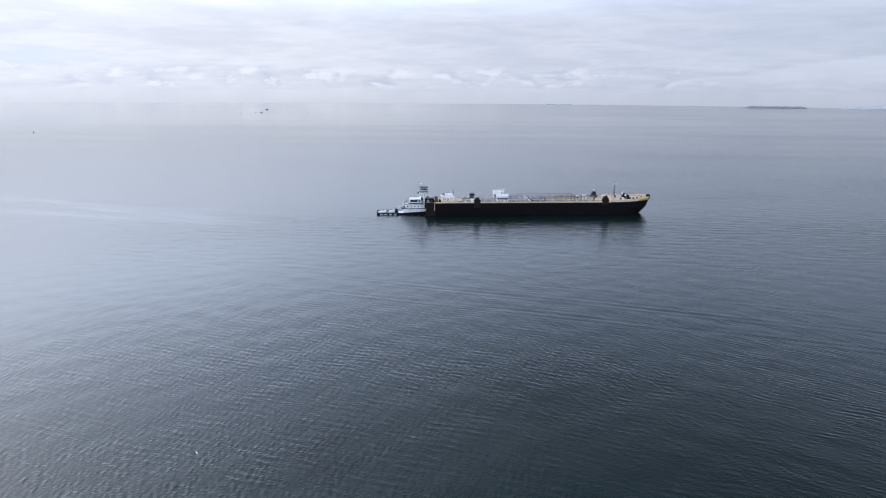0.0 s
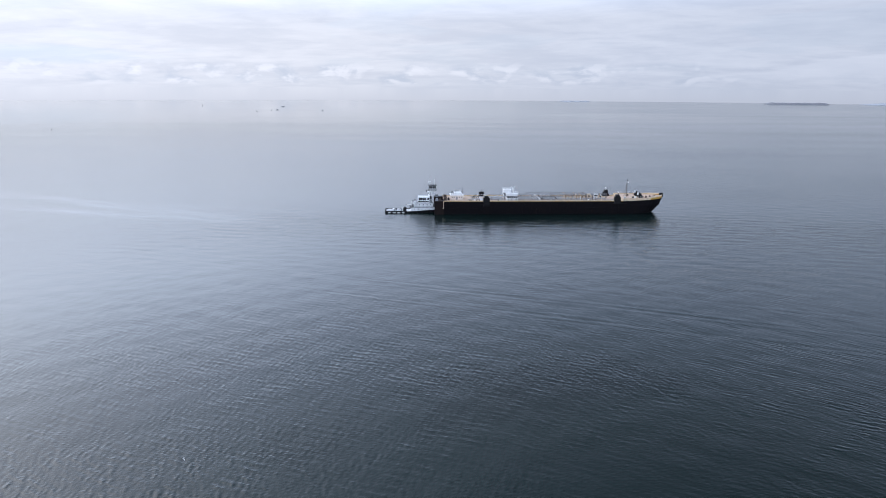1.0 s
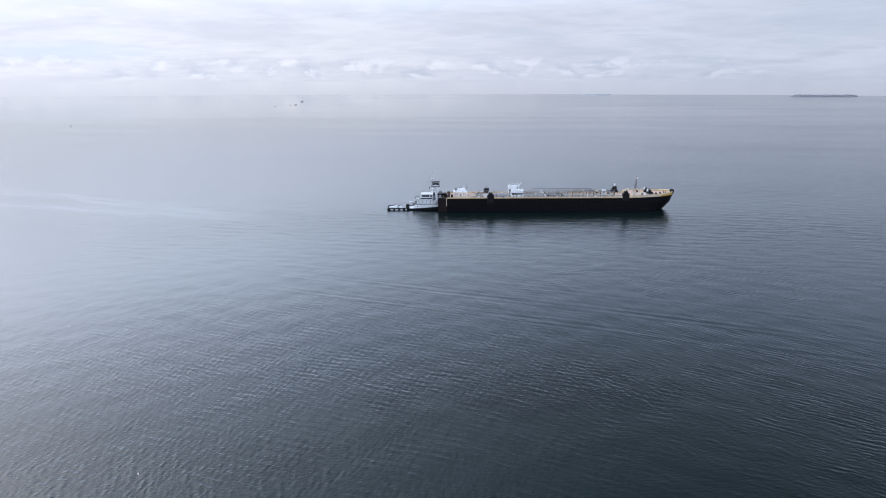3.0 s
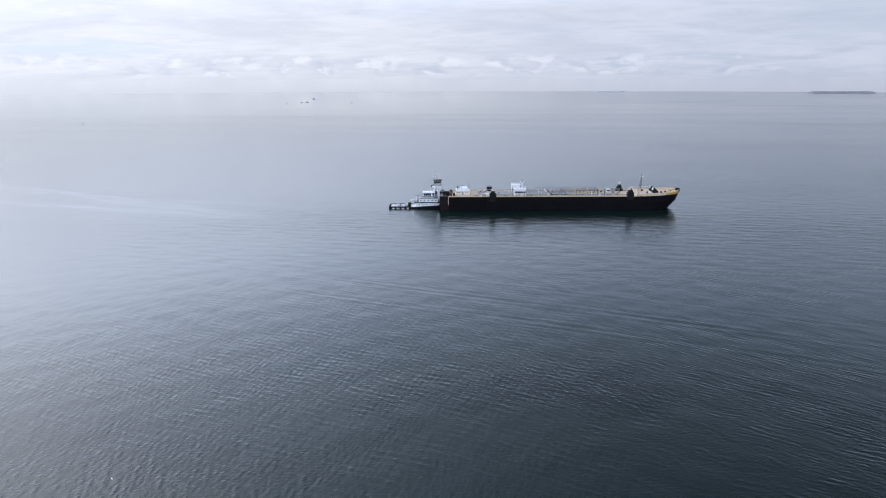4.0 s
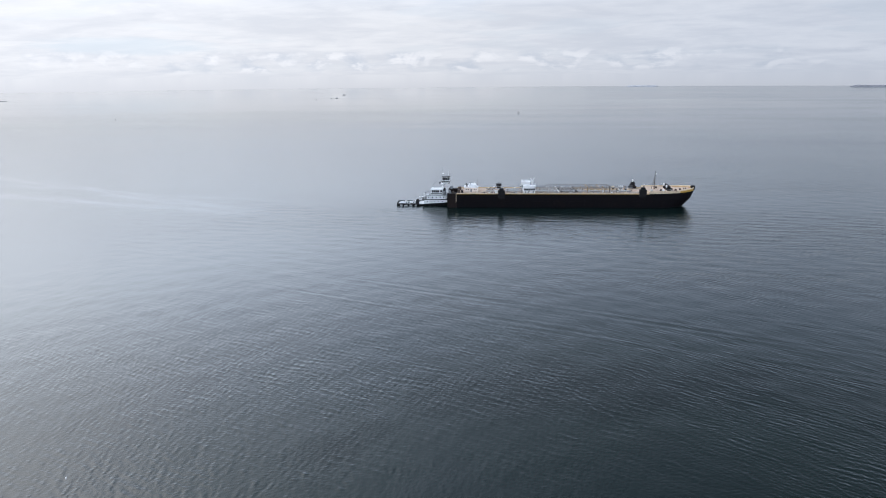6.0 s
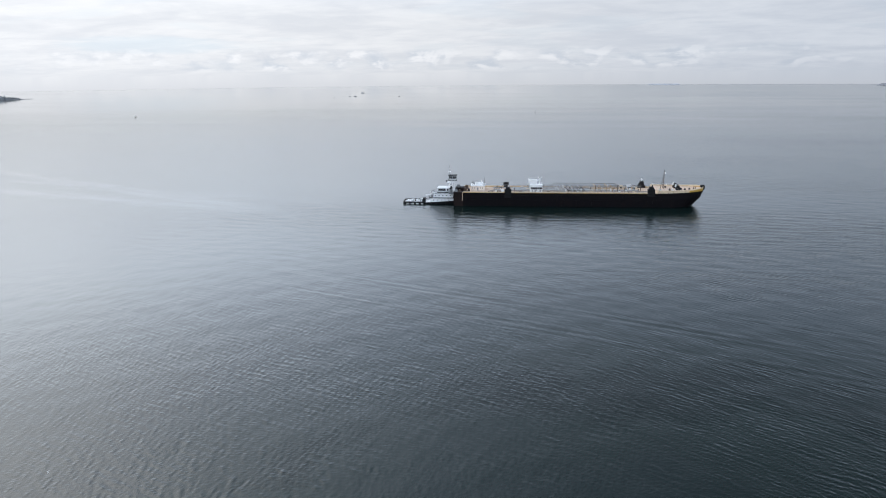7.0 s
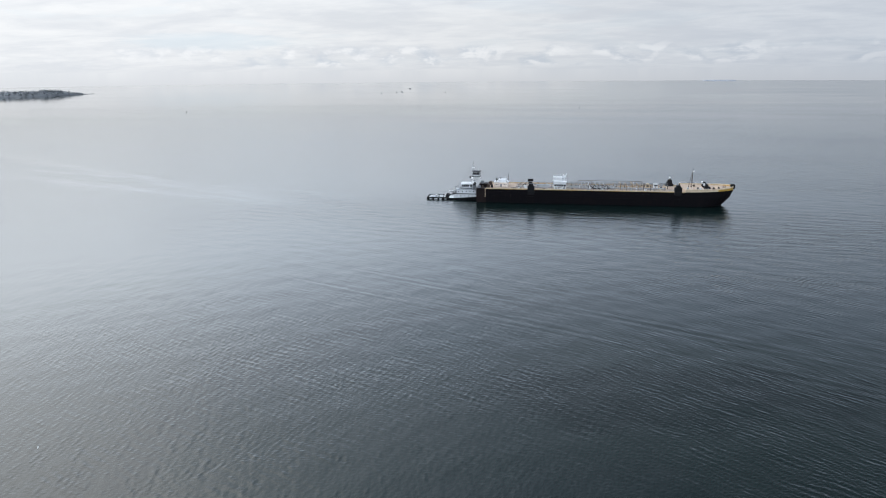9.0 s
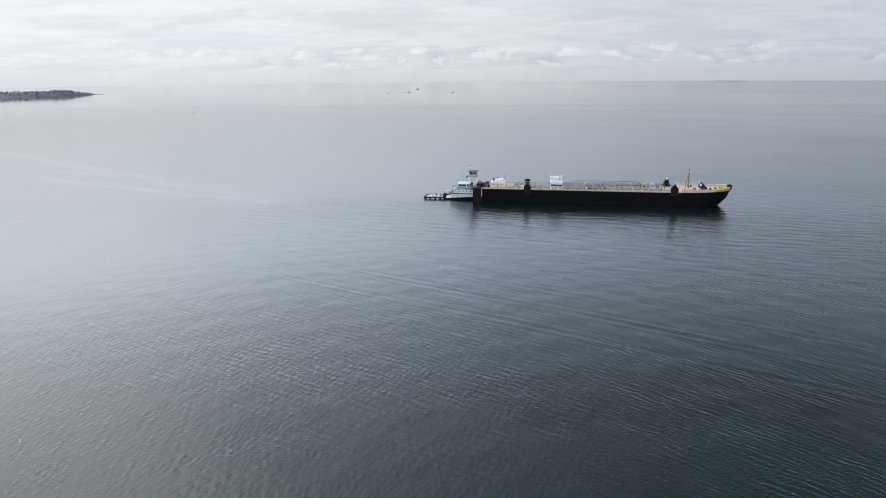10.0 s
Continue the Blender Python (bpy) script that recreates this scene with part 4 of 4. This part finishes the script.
# tower and high wheelhouse
bm = nb()
for x, y in ((-5.4, -1.0), (-3.4, -1.0), (-5.4, 1.0), (-3.4, 1.0)):
    rod(bm, (x, y, 12.8), (x * 0.9 - 0.4, y * 0.8, 16.0), 0.07)
rod(bm, (-6.4, 0, 12.8), (-4.8, 0, 16.0), 0.3, 0.26)
for z in (13.8, 15.0):
    rod(bm, (-5.3, -0.95, z), (-3.5, 0.95, z), 0.07)
    rod(bm, (-5.3, 0.95, z), (-3.5, -0.95, z), 0.07)
high = part("wheelhouse_tower", bm, M_WHITE, tug, "slim white tower below the high wheelhouse")
part("platform", box(nb(), -6.6, -0.8, -2.6, 2.6, 15.9, 16.1, 0.04), M_WHITE, high)
part("wheelhouse_base", box(nb(), -5.0, -1.6, -1.5, 1.5, 16.1, 17.3, 0.06), M_WHITE, high)
part("walkway", box(nb(), -6.0, -0.5, -2.5, 2.5, 17.3, 17.75, 0.05), M_DARK, high)
part("wheelhouse", box(nb(), -5.5, -0.9, -2.1, 2.1, 17.75, 20.25, 0.08), M_WHITE, high)
part("wheelhouse_roof", box(nb(), -5.9, -0.5, -2.5, 2.5, 20.25, 20.5, 0.06), M_DARK, high)
windows(high, (-4.9, -3.8, -2.65, -1.55), -2.1, 18.4, 20.0, 1.05)
windows(high, (-4.9, -3.8, -2.65, -1.55), 2.1, 18.4, 20.0, 1.05)
part("end_window", box(nb(), -5.56, -5.5, -1.7, 1.7, 18.4, 20.0), M_GLASS, high)
part("end_window", box(nb(), -0.9, -0.84, -1.7, 1.7, 18.4, 20.0), M_GLASS, high)
for y in (-2.55, 2.55):
    bm = rod(nb(), (-6.6, y, 17.0), (-0.8, y, 17.0), 0.04, sides=6)
    for x in (-6.6, -5.1, -3.7, -2.2, -0.8):
        rod(bm, (x, y, 16.1), (x, y, 17.0), 0.04, sides=6)
    part("platform_rail", bm, M_WHITE, high)
mast = part("mast", rod(nb(), (-5.2, 0, 20.4), (-5.2, 0, 26.8), 0.16, 0.06), M_PIPE, tug, "thin pale signal mast")
part("radar_bar", box(nb(), -5.9, -4.4, -1.2, 1.2, 22.4, 22.6, 0.05), M_WHITE, mast)
part("yard", rod(nb(), (-5.2, -1.6, 24.4), (-5.2, 1.6, 24.4), 0.06), M_WHITE, mast)
part("whip_aerial", rod(nb(), (-1.8, 1.2, 20.4), (-1.8, 1.2, 24.2), 0.05, 0.03), M_WHITE, mast)
part("side_light", box(nb(), -7.4, -6.6, -1.4, -0.8, 16.1, 17.4, 0.05), M_DARK, high)
part("stay_wire", rod(rod(nb(), (-5.2, 0, 25.5), (-13.0, 0, 12.9), 0.03, sides=5), (-5.2, 0, 21.5), (-17, -2, 9.3), 0.03, sides=5), M_DARK, mast)


# ---- the distance: small craft, buoys, islands, headland ----
def fishing_boat(x, y, turn, length, label, paint=M_GREY):
    ob = thing("small_vessel", label, "boat", pose(x, y, 0, 0, 0, turn), group="vessels near the horizon")
    l, w = length / 2, length * 0.16
    bm = nb()
    loft(bm, [[(a * l, -w * b, 0.16 * length * h), (a * l * 0.95, -w * b * 0.8, -0.5), (a * l * 0.95, w * b * 0.8, -0.5), (a * l, w * b, 0.16 * length * h)] for a, b, h in ((-1, 0.85, 0.7), (-0.4, 1, 0.7), (0.3, 0.95, 0.8), (0.75, 0.6, 1.0), (1.0, 0.08, 1.15))])
    part("hull", bm, paint, ob)
    part("cabin", box(nb(), -l * 0.2, l * 0.35, -w * 0.7, w * 0.7, 0.1 * length, 0.26 * length, 0.1), M_PIPE, ob)
    part("mast", rod(nb(), (-l * 0.25, 0, 0.1 * length), (-l * 0.25, 0, 0.5 * length), 0.15, 0.08), M_DARK, ob)
    return ob


fishing_boat(-745, 2044, 10, 10, "small dark vessel far off on the hazy sea")
fishing_boat(-760, 2025, 20, 6, "small dark vessel far off on the hazy sea")
fishing_boat(-852, 2471, 0, 13, "dark low vessel near the hazy horizon")
fishing_boat(-769, 1884, -20, 5, "tiny dark boat far off on the sea")
fishing_boat(-571, 2039, 60, 7, "small white boat far off on the hazy sea", M_WHITE)


def spar_buoy(x, y, h, label):
    ob = thing("spar_buoy", label, "buoy", pose(x, y, 0), group="buoys")
    part("float", rod(rod(nb(), (0, 0, -0.6), (0, 0, 0.6), 0.8, 0.7, 16), (0, 0, 0.6), (0, 0, 1.1), 0.7, 0.4, 16), M_DARK, ob)
    part("tower", rod(nb(), (0, 0, 1.0), (0, 0, h), 0.28, 0.2, 8), M_GREY, ob)
    part("top_mark", rod(nb(), (0, 0, h), (0, 0, h + 0.8), 0.45, 0.1, 10), M_DARK, ob)


spar_buoy(-8, 1030, 3.4, "dark channel buoy standing upright in the sea")

spar_buoy(-1263, 2580, 5.0, "dark distant channel buoy near the horizon")
spar_buoy(-792, 791, 1.2, "small dark buoy on the bright sea")


def low_island(name, x0, y0, x1, y1, depth, height, material, label, seed, kind="", bumps=40, wood=0.28):
    """A long low island, its wooded top line uneven."""
    r = random.Random(seed)
    a, b = Vector((x0, y0, 0)), Vector((x1, y1, 0))
    d = (b - a)
    side = Vector((-d.y, d.x, 0)).normalized() * depth
    rows = []
    n = 220
    for k in range(n + 1):
        t = k / n
        env = min(1.0, t / 0.10, (1 - t) / 0.06) ** 0.7 if 0 < t < 1 else 0.02
        top = height * env * (1 - wood + wood * (0.6 * noise.noise((t * bumps * 0.3, seed, 0)) + 0.7 * noise.noise((t * bumps, seed, 3)) + 0.25 * r.random()) * 1.3)
        p = a + d * t
        q = 0.15 + 0.85 * env
        rows.append([tuple(p - side * q) [:2] + (-1.0,), tuple(p - side * q * 0.8)[:2] + (top * 0.45,), tuple(p - side * 0.35 * q)[:2] + (top * 0.92,), tuple(p + side * 0.1)[:2] + (top,), tuple(p + side * 0.8 * q)[:2] + (top * 0.5,), tuple(p + side * q)[:2] + (-1.0,)])
    ob = thing(name, label, "island" if kind != "structure" else "backdrop", kind=kind)
    part("land", loft(nb(), rows), material, ob)
    return ob


# islands and far shore take haze from their material colour alone
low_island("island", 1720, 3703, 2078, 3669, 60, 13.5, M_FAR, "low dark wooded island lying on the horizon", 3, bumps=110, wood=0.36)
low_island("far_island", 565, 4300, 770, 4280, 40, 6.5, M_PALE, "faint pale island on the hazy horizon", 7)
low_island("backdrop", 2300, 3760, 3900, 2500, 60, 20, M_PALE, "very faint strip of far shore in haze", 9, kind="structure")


# headland with trees and houses
def headland():
    r = random.Random(11)
    # the shore as seen from the sea: from a spit at its tip back along the coast
    tip, root = Vector((-1968, 1822, 0)), Vector((-2122, 861, 0))
    d = root - tip
    back = Vector((-d.y, d.x, 0)).normalized()
    if back.x > 0:
        back = -back
    rows, n = [], 70
    crest = []
    for k in range(n + 1):
        t = k / n
        rise = 1.0 + 15.0 * min(1.0, max(0.0, (t - 0.03) / 0.12)) + 2.5 * noise.noise((t * 9, 2.0, 0))
        wide = 12 + 190 * min(1.0, t / 0.35) ** 1.2
        jag = 12 * noise.noise((t * 22, 5.0, 0)) * min(1, t * 8)
        p = tip + d * t - back * jag
        rows.append([tuple(p - back * 3)[:2] + (-1.0,), tuple(p)[:2] + (0.8,), tuple(p + back * wide * 0.12)[:2] + (rise * 0.45,), tuple(p + back * wide * 0.4)[:2] + (rise,), tuple(p + back * wide * 0.8)[:2] + (rise * 0.9,), tuple(p + back * wide)[:2] + (-1.0,)])
        crest.append((p, wide, rise))
    ob = thing("headland", "low headland of grey rock with trees and houses", "headland", kind="structure")
    part("land", loft(nb(), rows), M_ROCK, ob)

    def spot(t, u):
        k = min(n - 1, int(t * n))
        f = t * n - k
        p, wide, rise = (a * (1 - f) + b * f for a, b in zip(crest[k], crest[k + 1]))
        z = rise * (u / 0.4 if u < 0.4 else 1.0) * 0.9
        return p + back * wide * u + Vector((0, 0, z))

    # three tree shapes: trunk, limbs and a crown of many leaf clumps
    kinds = []
    for s in range(3):
        q = random.Random(50 + s)
        tree = thing("tree", "distant broadleaf tree on the headland", "tree", group="headland trees")
        h = 7.5 + 1.5 * s
        trunk = rod(nb(), (0, 0, -1), (0.2, 0.1, h * 0.6), 0.4, 0.2, 7)
        for k in range(4):
            a = k * 1.6 + s
            rod(trunk, (0.1, 0.05, h * 0.35), (math.cos(a) * h * 0.25, math.sin(a) * h * 0.25, h * 0.65), 0.16, 0.06, 5)
        part("trunk", trunk, M_TRUNK, tree)
        bm = nb()
        for k in range(30):
            a, e = q.uniform(0, math.tau), q.uniform(0.08, 1.0)
            rr = h * 0.5 * math.sqrt(max(0.05, 1 - (e * 1.6 - 0.75) ** 2)) * q.uniform(0.4, 1.0)
            m = Matrix.Translation((math.cos(a) * rr, math.sin(a) * rr, h * e)) @ Euler((q.random() * 3, q.random() * 3, 0)).to_matrix().to_4x4() @ Matrix.Diagonal((q.uniform(0.8, 1.5), q.uniform(0.8, 1.5), q.uniform(0.5, 0.9), 1))
            bmesh.ops.create_icosphere(bm, subdivisions=1, radius=h * 0.15, matrix=m)
        for v in bm.verts:
            v.co += Vector((q.uniform(-1, 1), q.uniform(-1, 1), q.uniform(-1, 1))) * 0.3
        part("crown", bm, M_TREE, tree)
        kinds.append(tree)
    for k in range(280):
        t = 0.05 + (0.42 * k / 240 if k < 240 else 0.42 + 0.5 * (k - 240) / 40) + r.uniform(-0.01, 0.01)
        p = spot(t, r.uniform(0.04, 0.5))
        m = pose(p.x, p.y, p.z, 0, 0, r.uniform(0, 360))
        tree = kinds[k % 3]
        size = r.uniform(0.4, 0.75) * (0.7 if t < 0.12 else 1.0)
        if k < 3:
            tree.matrix_world = m
            tree.scale = (size,) * 3
        else:
            c = copy_thing(tree, m)
            c.scale = (size,) * 3
    # houses among the trees
    for k in range(20):
        t = 0.12 + 0.042 * k
        p = spot(t, r.uniform(0.06, 0.3))
        w, dp, h = r.uniform(9, 15), r.uniform(7, 9), r.uniform(4, 6)
        hs = thing("house", "pale seaside house with a grey pitched roof", "house", pose(p.x, p.y, p.z - 0.8, 0, 0, math.degrees(math.atan2(d.y, d.x)) + r.uniform(-25, 25)), group="headland houses")
        part("wall", box(nb(), -w / 2, w / 2, -dp / 2, dp / 2, 0, h), M_HOUSE, hs)
        bm = nb()
        loft(bm, [[(x, -dp / 2 - 0.5, h + 0.01), (x, dp / 2 + 0.5, h + 0.01), (x, 0, h + dp * 0.42)] for x in (-w / 2 - 0.4, w / 2 + 0.4)])
        part("roof", bm, M_ROOF, hs)
        for x in np.linspace(-w / 2 + 1.6, w / 2 - 1.6, 4):
            for y in (-dp / 2 - 0.04, dp / 2):
                part("window", box(nb(), x - 0.6, x + 0.6, y, y + 0.04, h * 0.5, h * 0.5 + 1.6), M_GLASS, hs)
    p = spot(0.10, 0.3)
    tw = thing("water_tower", "slim tower standing above the headland trees", "tower", pose(p.x, p.y, p.z - 1))
    part("shaft", rod(nb(), (0, 0, 0), (0, 0, 11), 0.8, 0.6, 12), M_HOUSE, tw)
    part("tank", rod(rod(nb(), (0, 0, 11), (0, 0, 12.6), 1.4, 1.4, 14), (0, 0, 12.6), (0, 0, 13.8), 1.4, 0.2, 14), M_HOUSE, tw)


headland()


# a broken curl of foam on the near water
r = random.Random(70)
curl = thing("foam_curl", "short broken curl of white foam on the rippled sea", "foam", pose(-34.5, -301.8, 0.04, 0, 0, 25))
bm = nb()
for i in range(12):
    m = Matrix.Translation((r.uniform(-0.10, 0.10) + 0.1 * math.sin(i * 0.5), 0.09 * i, r.uniform(-0.02, 0.02))) @ Matrix.Diagonal((r.uniform(0.03, 0.08), r.uniform(0.04, 0.10), 0.03, 1))
    bmesh.ops.create_icosphere(bm, subdivisions=1, radius=1.0, matrix=m)
part("foam", bm, M_WHITE, curl)
